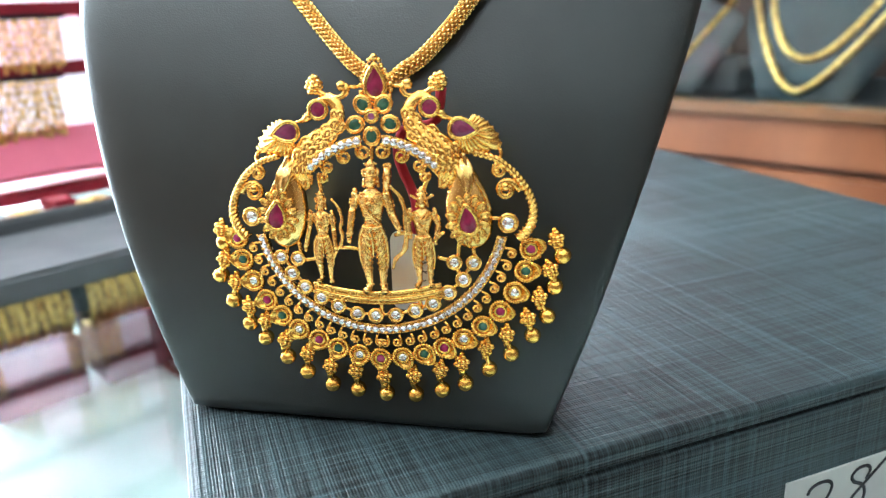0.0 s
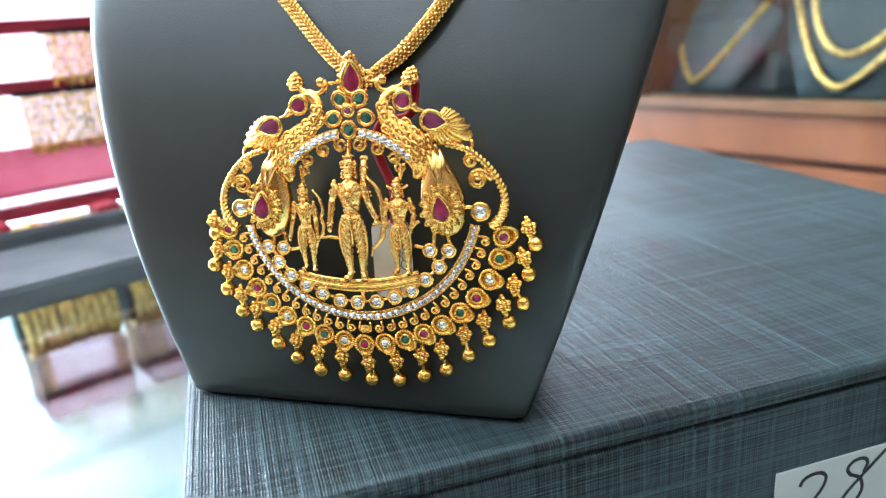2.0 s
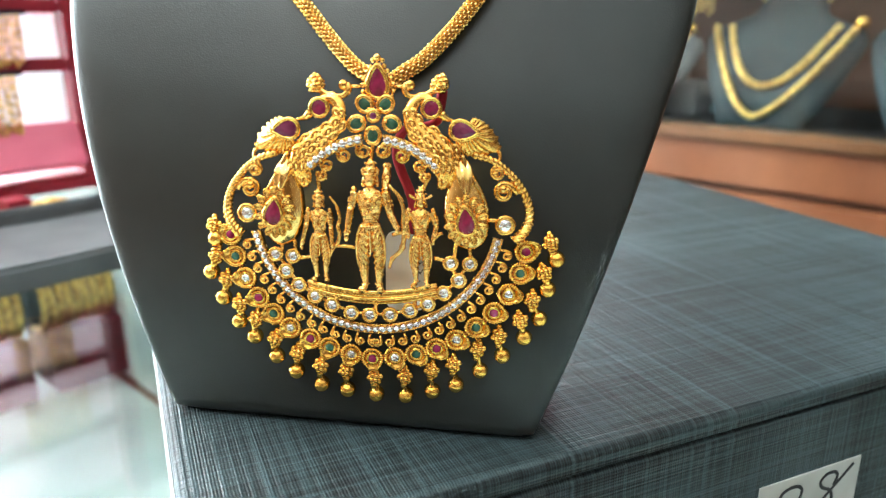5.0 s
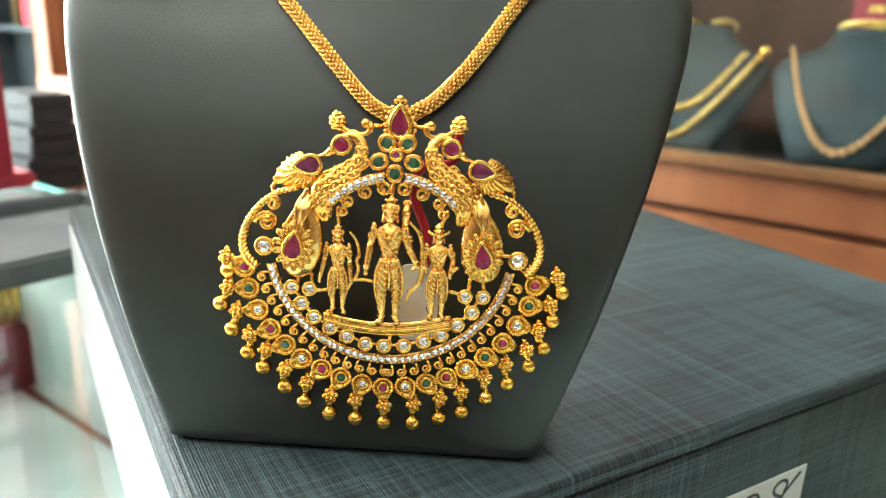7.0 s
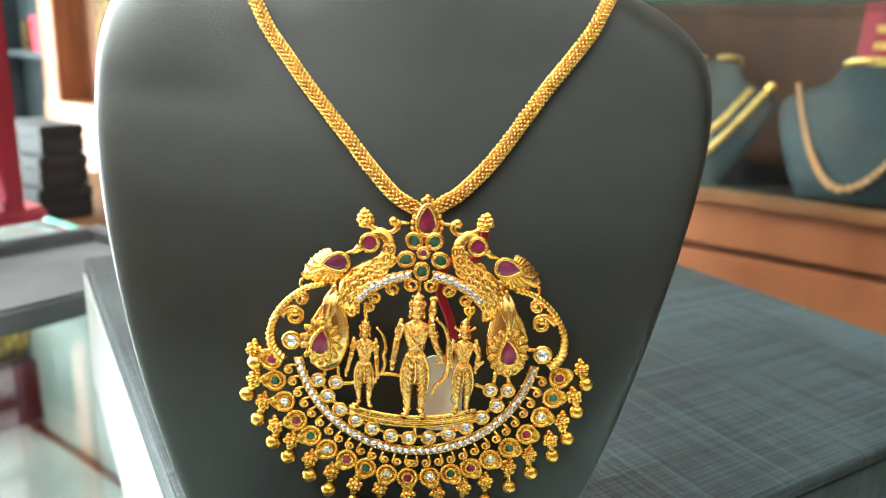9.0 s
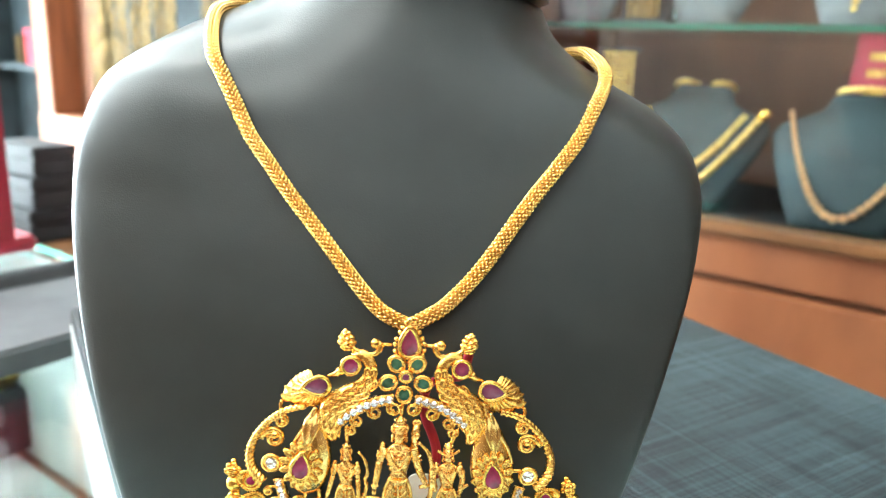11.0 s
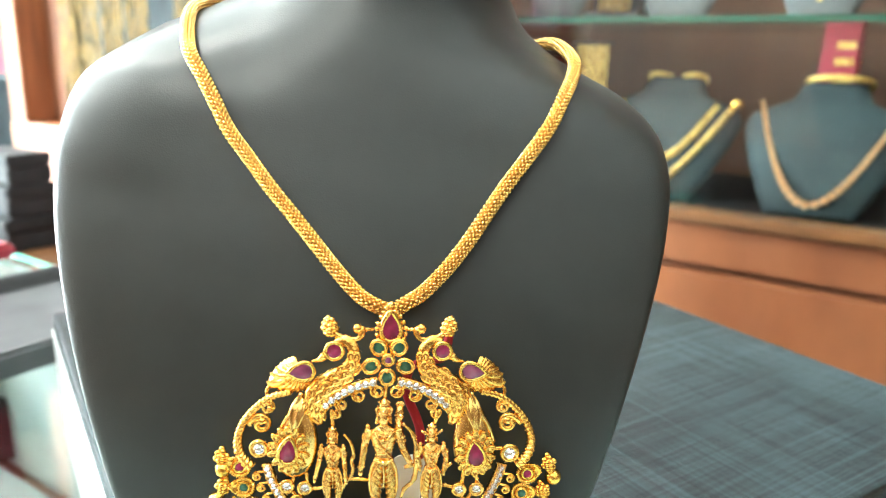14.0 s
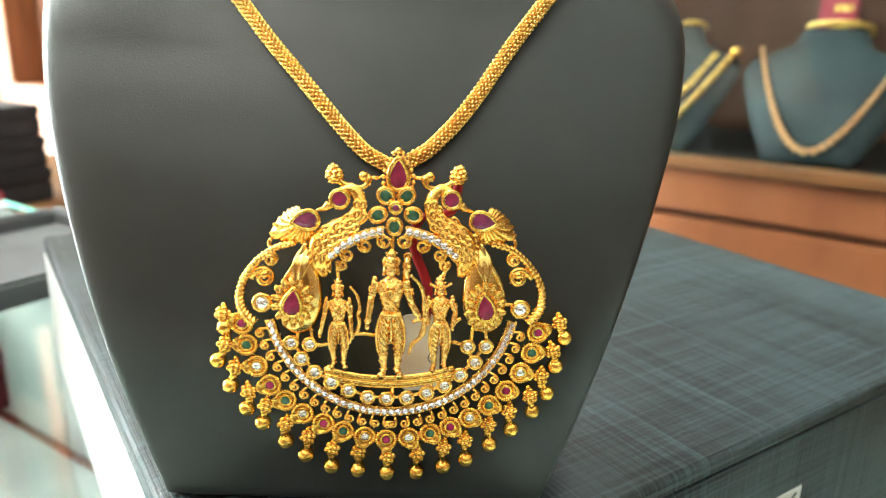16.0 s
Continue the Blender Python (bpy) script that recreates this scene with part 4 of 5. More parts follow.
# small cast figures: plain upright shapes
def figurine(u0, foot, tall, arms, flare, label):
    s = tall / 31.0
    bm = bmesh.new()

    def at(u, v, w=0.0):
        return D(u0 + u * s, foot + v * s, w * s + 0.4)

    def limb(points, radii):
        n = 4 * (len(points) - 1)
        tube(bm, spline([at(*p) for p in points], 4), [(radii[0] + (radii[1] - radii[0]) * i / n) * k for i in range(n + 1)], 8)

    def bead(u, v, w, r):
        ball(bm, at(u, v, w), r * k, 6, 4)

    k = 0.001 * s
    for sx in (-1, 1):
        # foot, shin and pleated leg cloth
        limb(((sx * 2.3, 0.3, 1.9), (sx * 1.9, 0.6, 0.7), (sx * 1.6, 1.6, 0)), (0.95, 0.75))
        limb(((sx * 1.6, 1.2, 0), (sx * 1.65, 3.2, 0.1), (sx * 1.7, 6.0, 0.2)), (0.66, 1.05))
        for i in range(6):
            a = math.pi * i / 3
            bead(sx * 1.6 + 0.8 * math.cos(a), 1.5, 0.8 * math.sin(a), 0.26)
        rows = []
        for j in range(41):
            v = 3.6 + 12.6 * j / 40
            c = lerp_table(((3.6, 1.75), (8.0, 1.75), (12.0, 1.4), (16.2, 0.85)), v, 1)
            a = lerp_table(((3.6, 0.7), (4.8, 0.95), (8.0, 1.3), (11.5, 1.65), (14.5, 1.45), (16.2, 1.2)), v, 1)
            b = a * 0.95 + 0.1
            ring = []
            for i in range(40):
                t = 2 * math.pi * i / 40
                x, y = math.cos(t), math.sin(t)
                fold = 0.25 * math.sin(2 * math.pi * (v - 1.7 * x - 0.6 * x * x) / 1.5) + 0.08 * math.sin(2 * math.pi * (v - 2.2 * x) / 0.7)
                ring.append(at(sx * (c + (a + fold) * x), v - 0.5 * (x > 0) * (v < 5) * x, (b + fold) * y))
            rows.append(ring)
        grid_faces(bm, rows, caps=True)
        # side sash
        limb(((sx * 1.9, 16.0, 0.9), (sx * 3.0, 13.2, 0.9), (sx * 3.3, 9.0, 0.6), (sx * 2.9, 5.6, 0.2)), (0.42, 0.28))
        # shoulder and ornamented arm
        elbow, hand = arms[0 if sx < 0 else 1]
        limb(((sx * 3.3, 23.2, 0), (sx * 3.7, 22.0, 0.1), (elbow[0], elbow[1], 0.4)), (1.3, 0.95))
        limb(((elbow[0], elbow[1], 0.4), ((elbow[0] + hand[0]) / 2, (elbow[1] + hand[1]) / 2, 1.0), (hand[0], hand[1], 1.4)), (0.98, 0.68))
        ball(bm, at(hand[0], hand[1] - 0.5, 1.4), 0.75 * k, 8, 6, (0.8, 1, 1.3))
        for f in (0.35, 0.55):
            for i in range(7):
                a = 2 * math.pi * i / 7
                bead(3.6 * sx + (elbow[0] - 3.6 * sx) * f + 1.0 * math.cos(a), 23.0 + (elbow[1] - 23.0) * f, 0.2 + 1.0 * math.sin(a), 0.32)
        for i in range(6):
            a = 2 * math.pi * i / 6
            bead(hand[0] + (elbow[0] - hand[0]) * 0.14 + 0.7 * math.cos(a), hand[1] + (elbow[1] - hand[1]) * 0.14, 1.3 + 0.6 * math.sin(a), 0.26)
        bead(sx * 3.7, 23.9, 0.3, 0.75)
        bead(sx * 4.1, 23.2, 0.7, 0.5)
        # ear rings, hair and crown flare
        bead(sx * 1.55, 25.8, 0.6, 0.42)
        bead(sx * 1.75, 25.0, 0.4, 0.36)
        limb(((sx * 1.1, 27.0, -0.4), (sx * 1.5, 25.6, -0.4), (sx * 1.7, 24.4, -0.2)), (0.6, 0.4))
        for i in range(3):
            bead(sx * (1.5 + flare * (0.3 + 0.35 * i)), 27.4 + 0.35 * i, 0.3, 0.55)
    # chest and waist
    rows = []
    for j in range(31):
        v = 14.6 + 9.8 * j / 30
        a = lerp_table(((14.6, 2.3), (15.8, 1.95), (17.2, 2.1), (20.0, 2.85), (22.6, 3.4), (23.4, 2.4), (24.4, 0.9)), v, 1)
        b = lerp_table(((14.6, 1.7), (15.8, 1.4), (17.2, 1.4), (20.0, 1.8), (22.0, 1.75), (23.4, 1.1), (24.4, 0.8)), v, 1)
        ring = []
        for i in range(32):
            t = 2 * math.pi * i / 32
            x, y = math.cos(t), math.sin(t)
            muscle = (0.16 * math.cos(2 * math.pi * v / 1.5) * (15.5 < v < 19.5) - 0.2 * math.exp(-(x / 0.12) ** 2)) * (y > 0)
            ring.append(at(a * x, v, (b + muscle) * y))
        rows.append(ring)
    grid_faces(bm, rows, caps=True)
    # necklaces, sacred cord, belt with hanging ends
    for drop, half, r, n in ((1.5, 1.5, 0.3, 11), (2.8, 2.2, 0.36, 15), (5.2, 1.9, 0.26, 19)):
        for i in range(n):
            f = 2 * i / (n - 1) - 1
            bead(half * f, 23.6 - drop * (1 - f * f) - 0.2 * abs(f), 1.15 + 0.85 * (1 - f * f), r)
    bead(0, 21.2, 2.2, 0.6)
    limb(((-2.4, 23.2, 0.9), (-0.6, 19.6, 1.9), (1.9, 16.4, 1.2)), (0.3, 0.3))
    for i in range(13):
        f = 2 * i / 12 - 1
        bead(2.1 * f, 15.6 - 0.25 * (1 - f * f), 0.6 + 1.15 * math.sqrt(max(0.0, 1 - f * f)), 0.42)
    limb(((0, 15.4, 1.6), (0.2, 11.8, 1.7), (0, 8.4, 1.2)), (0.34, 0.22))
    bead(0, 15.4, 1.9, 0.62)
    # plain head under a tiered crown
    limb(((0, 23.6, 0), (0, 24.6, 0.1)), (0.8, 0.75))
    ball(bm, at(0, 26.0, 0.4), 1.6 * k, 12, 9, (0.92, 1, 1.2))
    rows = []
    for v, q in ((26.9, 1.55), (27.2, 1.75), (27.5, 1.5), (28.2, 1.4), (28.5, 1.65), (28.8, 1.3), (29.5, 1.15), (29.8, 1.3), (30.1, 0.85), (30.7, 0.55), (31.0, 0.2)):
        rows.append([at(q * math.cos(2 * math.pi * i / 16), v, 0.15 + q * math.sin(2 * math.pi * i / 16)) for i in range(16)])
    grid_faces(bm, rows, caps=True)
    for v, q, n in ((27.3, 1.75, 10), (28.6, 1.6, 9), (29.8, 1.25, 8)):
        for i in range(n):
            a = 2 * math.pi * i / n
            bead(q * math.cos(a), v, 0.15 + q * math.sin(a), 0.28)
    bead(0, 28.2, 1.6, 0.6)
    return pend_part("figurine", bm, label=label, material=GOLD_CAST)


figurine(-0.5, -18.6, 31.2, (((-4.4, 19.8), (-5.4, 13.2)), ((4.7, 18.2), (6.4, 15.2))), 0.2, "tall cast gold standing figure with a tiered crown")
figurine(-12.7, -16.5, 22.0, (((-4.2, 19.2), (-6.0, 11.8)), ((4.0, 18.4), (4.6, 11.4))), 0.2, "small cast gold standing figure with a crown")
figurine(11.1, -17.3, 23.6, (((-4.5, 20.0), (-3.6, 16.4)), ((4.8, 19.2), (3.9, 14.6))), 1.6, "small cast gold standing figure with a flared crown")
BOW_TALL = ((4.0, 6.4), (6.3, 4.0), (7.3, 0.6), (7.2, -2.0), (7.4, -4.8), (6.7, -8.4), (4.6, -10.6), (3.8, -13.0))
BOW_SMALL = ((-9.9, 3.6), (-8.3, 1.6), (-7.6, -1.4), (-8.1, -3.2), (-7.7, -5.0), (-8.4, -7.4), (-9.6, -9.0), (-10.0, -10.4))
for run, r in ((BOW_TALL, 0.00055), (BOW_SMALL, 0.0004)):
    bm = bmesh.new()
    pts = spline([D(u, v, 1.1) for u, v in run], 5)
    tube(bm, pts, [r * (0.6 + 0.6 * math.sin(math.pi * i / (len(pts) - 1)) + (0.35 if i % 6 == 0 else 0)) for i in range(len(pts))], 8)
    pend_part("bow", bm, label="thin curved gold bow", material=GOLD_CAST)
bm = bmesh.new()
tube(bm, [D(3.0, 4.6, 0.2), D(3.2, 8.6, 0.1), D(3.3, 10.4, 0.1)], [0.0009, 0.0011, 0.0009], 10)
for i in range(5):
    ball(bm, D(2.6 + 0.35 * i, 10.8 + 0.3 * (i % 2), 0.2), 0.0005, 6, 4)
ball(bm, D(3.6, 8.0, 0.9), 0.0008, 8, 6)
pend_part("quiver", bm, label="small cast gold quiver", material=GOLD_CAST)
for u0, v0, u1, v1 in ((-9.0, -8.2, -4.0, -8.4), (4.6, -5.0, 8.0, -4.6), (-17.0, -8.4, -15.8, -4.2), (14.2, -6.0, 16.0, -4.4)):
    tie(spline([D(u0, v0, 0.6), D((u0 + u1) / 2, (v0 + v1) / 2 + 0.3, 0.8), D(u1, v1, 0.6)], 3), 0.0005)

# price tag on a red thread, tucked behind the pendant
tag = thing("price_tag", PENDANT, "white card price tag on a red thread behind the pendant", "tag")
bm = bmesh.new()
rows = []
for w in (-4.3, -4.7):
    ring = []
    for cu, cv, a0 in ((9.3, -8.0, 0), (4.0, -8.0, 90), (4.0, -23.0, 180), (9.3, -23.0, 270)):
        for q in range(5):
            a = radians(a0 + 22.5 * q)
            ring.append(Vector((cu + 2.4 * math.cos(a), -w, cv + 2.4 * math.sin(a))) * 0.001)
    rows.append(ring)
grid_faces(bm, rows, caps=True)
part("card", bm, PAPER, tag)
bm = bmesh.new()
for u, v, t in ((9.6, -16.8, 0.0), (9.9, -14.6, 0.6), (10.2, -12.2, 1.2)):
    tube(bm, spline([Vector((u + 0.8 * math.cos(a + t), 4.15, v + 1.2 * math.sin(a + t))) * 0.001 for a in (0.6, 1.8, 3.2, 4.6, 5.4)], 3), 0.00014, 5)
part("mark", bm, INK, tag, "illegible pen strokes")
bm = bmesh.new()
for off in (0, 0.7):
    tube(bm, spline([Vector((u + off, 3.4 + 0.4 * off, v)) * 0.001 for u, v in ((15.0, 27.6), (14.4, 23.4), (13.0, 20.0), (6.4, 18.6), (4.4, 13.6), (5.4, 9.0), (7.1, 4.9), (8.2, 0.6), (7.8, -6.0))], 6), 0.00085, 7)
part("thread", bm, THREAD, tag, "twisted dark red thread", True)

# number slip on the front of the box
SLIP_PAPER = Mat("slip_paper", (0.55, 0.55, 0.52), 0.6).mottle(60, (0.51, 0.51, 0.48), (0.59, 0.59, 0.56))
slip = thing("number_slip", pose(*box_corner, 0, 0, BOX_YAW), "white paper slip with handwritten digits stuck on the box", "label")
SLIP_X, SLIP_TOP, SLIP_W, SLIP_H = 0.1560, 0.0520, 0.0425, 0.030
bm = bmesh.new()
block(bm, (SLIP_W, 0.0005, SLIP_H), (SLIP_X + SLIP_W / 2, -0.00025, SLIP_TOP - SLIP_H / 2), 0.0001)
part("paper", bm, SLIP_PAPER, slip)
for strokes in (((8.4, 6.4), (9.6, 4.4), (12.4, 3.4), (15.8, 3.7), (17.6, 5.6), (16.6, 9.0), (13.0, 13.2), (8.6, 17.0), (12.5, 16.0), (20.0, 16.6)),
                ((39.2, 1.8), (34.0, 6.2), (28.2, 11.2), (24.6, 15.2), (25.6, 18.0), (29.2, 17.4), (31.6, 13.6), (30.4, 9.4), (26.6, 7.2), (25.4, 4.8), (27.6, 2.8), (31.0, 2.8), (32.6, 4.6), (31.4, 7.6))):
    bm = bmesh.new()
    tube(bm, spline([(SLIP_X + x * 0.001, -0.0006, SLIP_TOP - y * 0.001) for x, y in strokes], 6), 0.00062, 6)
    for vert in bm.verts:
        vert.co.y = -0.0006 + (vert.co.y + 0.0006) * 0.3
    part("digit", bm, INK, slip, "handwritten black digit")

# ---- wall cabinet ----
LEDGE, GROOVE, SHELF = 1.044, 0.975, 1.262
CAB_S0, CAB_S1, CAB_Q = -0.437, 2.35, 0.726
WOOD_DARK = Mat("dark_wood", (0.11, 0.042, 0.02), 0.45).mottle(8, (0.07, 0.024, 0.012), (0.15, 0.06, 0.03), 5, (1, 1, 0.3))
SHELF_GREEN = Mat("shelf_green", (0.012, 0.055, 0.036), 0.25)
GREY_CLOTH = Mat("grey_cloth", (0.10, 0.105, 0.11), 0.75).mottle(20, (0.08, 0.085, 0.09), (0.12, 0.125, 0.13)).relief(900, 0.0003, 0.4)
TEAL_BOARD = Mat("teal_board", (0.014, 0.024, 0.028), 0.7).mottle(9, (0.006, 0.012, 0.015), (0.024, 0.042, 0.05))
GOLD_OLD = Mat("gold_old", (0.18, 0.12, 0.05), 0.42, 1.0).mottle(75, (0.012, 0.01, 0.006), (0.24, 0.165, 0.065), 5.0, (4, 4, 0.25), 0.40, 0.62)
PALE_BLUE = Mat("pale_blue_reflection", (0.30, 0.48, 0.55), 0.5).mottle(14, (0.25, 0.42, 0.5), (0.36, 0.55, 0.62))
cw, cm = CAB_S1 - CAB_S0, (CAB_S0 + CAB_S1) / 2
cabinet = thing("wall_cabinet", room(cm, CAB_Q, 0), "reddish-brown wooden wall cabinet with a glass front", "cabinet")
for name, z0, z1, mat in (("lower_board", 0.0, GROOVE - 0.004, WOOD), ("upper_board", GROOVE + 0.004, LEDGE - 0.012, WOOD)):
    bm = bmesh.new()
    block(bm, (cw, 0.39, z1 - z0), (0, 0.205, (z0 + z1) / 2), 0.003)
    part(name, bm, mat, cabinet)
bm = bmesh.new()
block(bm, (cw, 0.37, 0.012), (0, 0.215, GROOVE))
part("groove", bm, WOOD_DARK, cabinet)
bm = bmesh.new()
block(bm, (cw, 0.045, 0.013), (0, 0.020, LEDGE - 0.006), 0.003)
part("ledge", bm, WOOD_EDGE, cabinet, "lighter wooden ledge under the glass")
bm = bmesh.new()
block(bm, (cw, 0.355, 0.008), (0, 0.222, LEDGE - 0.008))
part("inner_floor", bm, BLACK, cabinet, "dark lining of the display floor")
bm = bmesh.new()
block(bm, (cw, 0.02, 1.4), (0, 0.39, 1.74))
part("back_panel", bm, WOOD_DARK, cabinet, "dark brown back panel")
bm = bmesh.new()
block(bm, (0.026, 0.38, 1.4), (-cw / 2 + 0.013, 0.19, 1.744), 0.002)
part("side_post", bm, WOOD_EDGE, cabinet)
bm = bmesh.new()
block(bm, (cw - 0.04, 0.006, 1.38), (0.015, 0.012, 1.735))
part("glass_front", bm, GLASS, cabinet).visible_shadow = False
bm = bmesh.new()
block(bm, (cw - 0.05, 0.30, 0.008), (0.015, 0.215, SHELF), 0.001)
part("glass_shelf", bm, GLASS, cabinet, "green-edged glass shelf").visible_shadow = False
bm = bmesh.new()
block(bm, (cw - 0.05, 0.003, 0.008), (0.015, 0.0625, SHELF), 0.0005)
part("shelf_edge", bm, SHELF_GREEN, cabinet, "green polished shelf edge")
bm = bmesh.new()
block(bm, (cw, 0.40, 0.2), (0, 0.2, 2.55), 0.004)
part("cornice", bm, WOOD, cabinet)


# small velvet busts with necklaces behind the glass
def display_board(s, q, z, w, h, lean, material, label, yaw=0.0):
    """A padded necklace easel that leans back: narrow foot, wide shoulders, a short neck."""
    root = thing("display_bust", room(s, q, z, yaw) @ pose(0, 0, 0, -lean, 0, 0), label, "display bust", "display busts in the cabinet")
    shape = ((0.0, 0.52), (0.15, 0.66), (0.35, 0.82), (0.55, 0.95), (0.68, 1.0), (0.76, 0.93), (0.82, 0.70), (0.88, 0.48), (0.95, 0.42), (1.0, 0.40))
    bm = bmesh.new()
    rows = []
    for v, k in shape:
        a = w / 2 * k
        d = 0.016 + 0.010 * math.sin(math.pi * min(v * 1.1, 1))
        rows.append([(a * math.copysign(abs(math.cos(x)) ** 0.7, math.cos(x)), d * 0.9 * -math.sin(x) if math.sin(x) > 0 else -d * 0.5 * math.sin(x), h * v) for x in [2 * math.pi * i / 24 for i in range(24)]])
    grid_faces(bm, rows, caps=True)
    part("pad", bm, material, root, smooth=True)
    bm = bmesh.new()
    foot = math.sin(radians(lean)) * h * 0.62
    m = pose(0, 0, 0, lean, 0, 0)
    tube(bm, [Vector((0, 0.012, h * 0.62)), m @ Vector((0, foot + 0.035, 0.003))], 0.004, 8)
    part("strut", bm, BLACK, root)
    return root


def hung_line(w, drop, top, n=60, power=2.2):
    """A U-shaped line on a board: from one shoulder down and up to the other."""
    pts = []
    for i in range(n + 1):
        x = -1 + 2 * i / n
        pts.append(Vector((w / 2 * x * (1 - 0.10 * (1 - abs(x))), -0.024 + 0.010 * abs(x) ** 3, top - drop * (1 - abs(x) ** power))))
    return pts


def bead_string(board, name, line, r0, r1, label, metal=GOLD_FAR, category="necklace"):
    """Beads along a line, largest in the middle; one mesh per string, as one necklace."""
    root = thing(name, board.matrix_basis.copy(), label, category, "necklaces in the cabinet")
    me = once(("bead", metal.m.name), bead_mesh, metal, True)
    n, s, k = len(line), 0.0, 0
    total = sum((b - a).length for a, b in zip(line, line[1:]))
    pos, walked = 0.0, 0.0
    i = 0
    while pos < total and i < n - 1:
        seg = (line[i + 1] - line[i]).length
        if walked + seg < pos:
            walked += seg
            i += 1
            continue
        p = line[i].lerp(line[i + 1], (pos - walked) / seg)
        f = 1 - abs(2 * pos / total - 1)
        r = r0 + (r1 - r0) * f ** 1.3
        shared("bead", me, root, Matrix.Translation(p) @ Matrix.Diagonal((r, r, r * 0.95, 1)))
        pos += r * 1.95
    return root


def bead_mesh():
    bm = bmesh.new()
    ball(bm, (0, 0, 0), 1.0, 10, 7)
    return bm


def rope_string(board, lines, r, label):
    root = thing("necklace", board.matrix_basis.copy(), label, "necklace", "necklaces in the cabinet")
    for line in lines:
        bm = bmesh.new()
        knots = [r * (1 + 0.28 * math.sin(i * 2.1)) for i in range(len(line) * 3)]
        tube(bm, spline(line, 3), (knots * 2)[:3 * (len(line) - 1) + 1], 8)
        part("strand", bm, GOLD_FAR, root, smooth=True)
    bm = bmesh.new()
    ball(bm, lines[-1][-1] + Vector((0.004, -0.004, 0.002)), r * 1.9, 12, 8)
    part("clasp", bm, GOLD, root, "bright polished gold clasp", True)
    return root


board = display_board(-0.185, 0.80, LEDGE - 0.003, 0.19, 0.168, 30, VELVET, "small teal velvet display bust behind glass")
rope_string(board, [hung_line(0.125, 0.085, 0.128), hung_line(0.165, 0.125, 0.128, 60, 1.7)], 0.0042, "double strand gold rope necklace on a teal bust")
ring_top = thing("bangle_pair", board.matrix_basis.copy(), "two pale gold bangles on the neck of a display bust", "bangle")
for dx in (-0.022, 0.024):
    bm = bmesh.new()
    loop_tube(bm, [Vector((dx + 0.017 * math.cos(2 * math.pi * i / 24), 0.012 * math.sin(2 * math.pi * i / 24) - 0.004, 0.171)) for i in range(24)], 0.0035, 7)
    part("bangle", bm, GOLD_FAR, ring_top, smooth=True)
board = display_board(0.005, 0.80, LEDGE - 0.003, 0.185, 0.168, 30, VELVET, "small teal velvet display bust behind glass")
bead_string(board, "necklace", hung_line(0.150, 0.132, 0.138, 60, 2.0), 0.0032, 0.0054, "graduated rose gold bead necklace on a teal bust", GOLD_ROSE)
bm = bmesh.new()
loop_tube(bm, [Vector((0.004 + 0.038 * math.cos(2 * math.pi * i / 32), 0.016 * math.sin(2 * math.pi * i / 32) - 0.004, 0.1715)) for i in range(32)], 0.0042, 8)
tagged(part("bangle", bm, GOLD_FAR, at=board.matrix_basis.copy(), smooth=True), "broad yellow gold bangle on the neck of a bust", "bangle")
board = display_board(-0.375, 0.82, LEDGE - 0.003, 0.17, 0.15, 30, GREY_CLOTH, "small grey cloth display bust behind glass")
rope_string(board, [hung_line(0.13, 0.115, 0.12, 60, 1.5)], 0.0038, "gold rope necklace on a grey bust")
board = display_board(0.20, 0.80, LEDGE - 0.003, 0.185, 0.168, 30, VELVET, "small teal velvet display bust behind glass")
bead_string(board, "necklace", hung_line(0.140, 0.115, 0.135, 60, 2.0), 0.0032, 0.0050, "graduated gold bead necklace on a teal bust")

# red gift box with gold lettering bars, leaning on the back of the bust
gift = thing("gift_box", room(-0.004, 0.93, LEDGE - 0.004, -6) @ pose(0, 0, 0, -6, 0, 0), "tall red gift box with gold printed bars", "box")
bm = bmesh.new()
block(bm, (0.044, 0.02, 0.225), (0, 0, 0.1125), 0.002)
part("body", bm, RED, gift)
for z in (0.198, 0.178, 0.156, 0.142):
    bm = bmesh.new()
    block(bm, (0.022, 0.0015, 0.009), (0.007, -0.0108, z), 0.0003)
    part("print_bar", bm, GOLD_FAR, gift, "gold printed bar")

# upper shelf
for s, w, h, mat, nm in ((-0.355, 0.12, 0.15, GREY_CLOTH, "v"), (-0.186, 0.135, 0.16, GREY_CLOTH, "u"), (-0.02, 0.13, 0.16, GREY_CLOTH, "p"), (0.15, 0.13, 0.16, GREY_CLOTH, "u")):
    board = display_board(s, 0.85, SHELF + 0.004, w, h, 22, mat, "pale grey cloth display bust on the glass shelf")
    if nm == "v":
        rope_string(board, [hung_line(0.085, 0.075, 0.105, 40, 1.1)], 0.0030, "gold chain with a small drop on a grey bust")
    elif nm == "u":
        bead_string(board, "necklace", hung_line(0.095, 0.075, 0.112, 40, 2.0), 0.003, 0.0055, "gold bead necklace on a grey bust")
    else:
        rope_string(board, [hung_line(0.075, 0.060, 0.108, 40, 1.2)], 0.0034, "gold necklace with a heart pendant on a grey bust")
        bm = bmesh.new()
        for x, z, r in ((-0.006, 0.040, 0.009), (0.006, 0.040, 0.009), (0, 0.030, 0.009), (0, 0.018, 0.004), (0, 0.010, 0.0035)):
            ball(bm, (x, -0.028, z), r, 10, 7, (1, 0.5, 1))
        tagged(part("pendant", bm, GOLD_FAR, at=board.matrix_basis.copy(), smooth=True), "gold heart-shaped pendant on a display bust", "pendant")


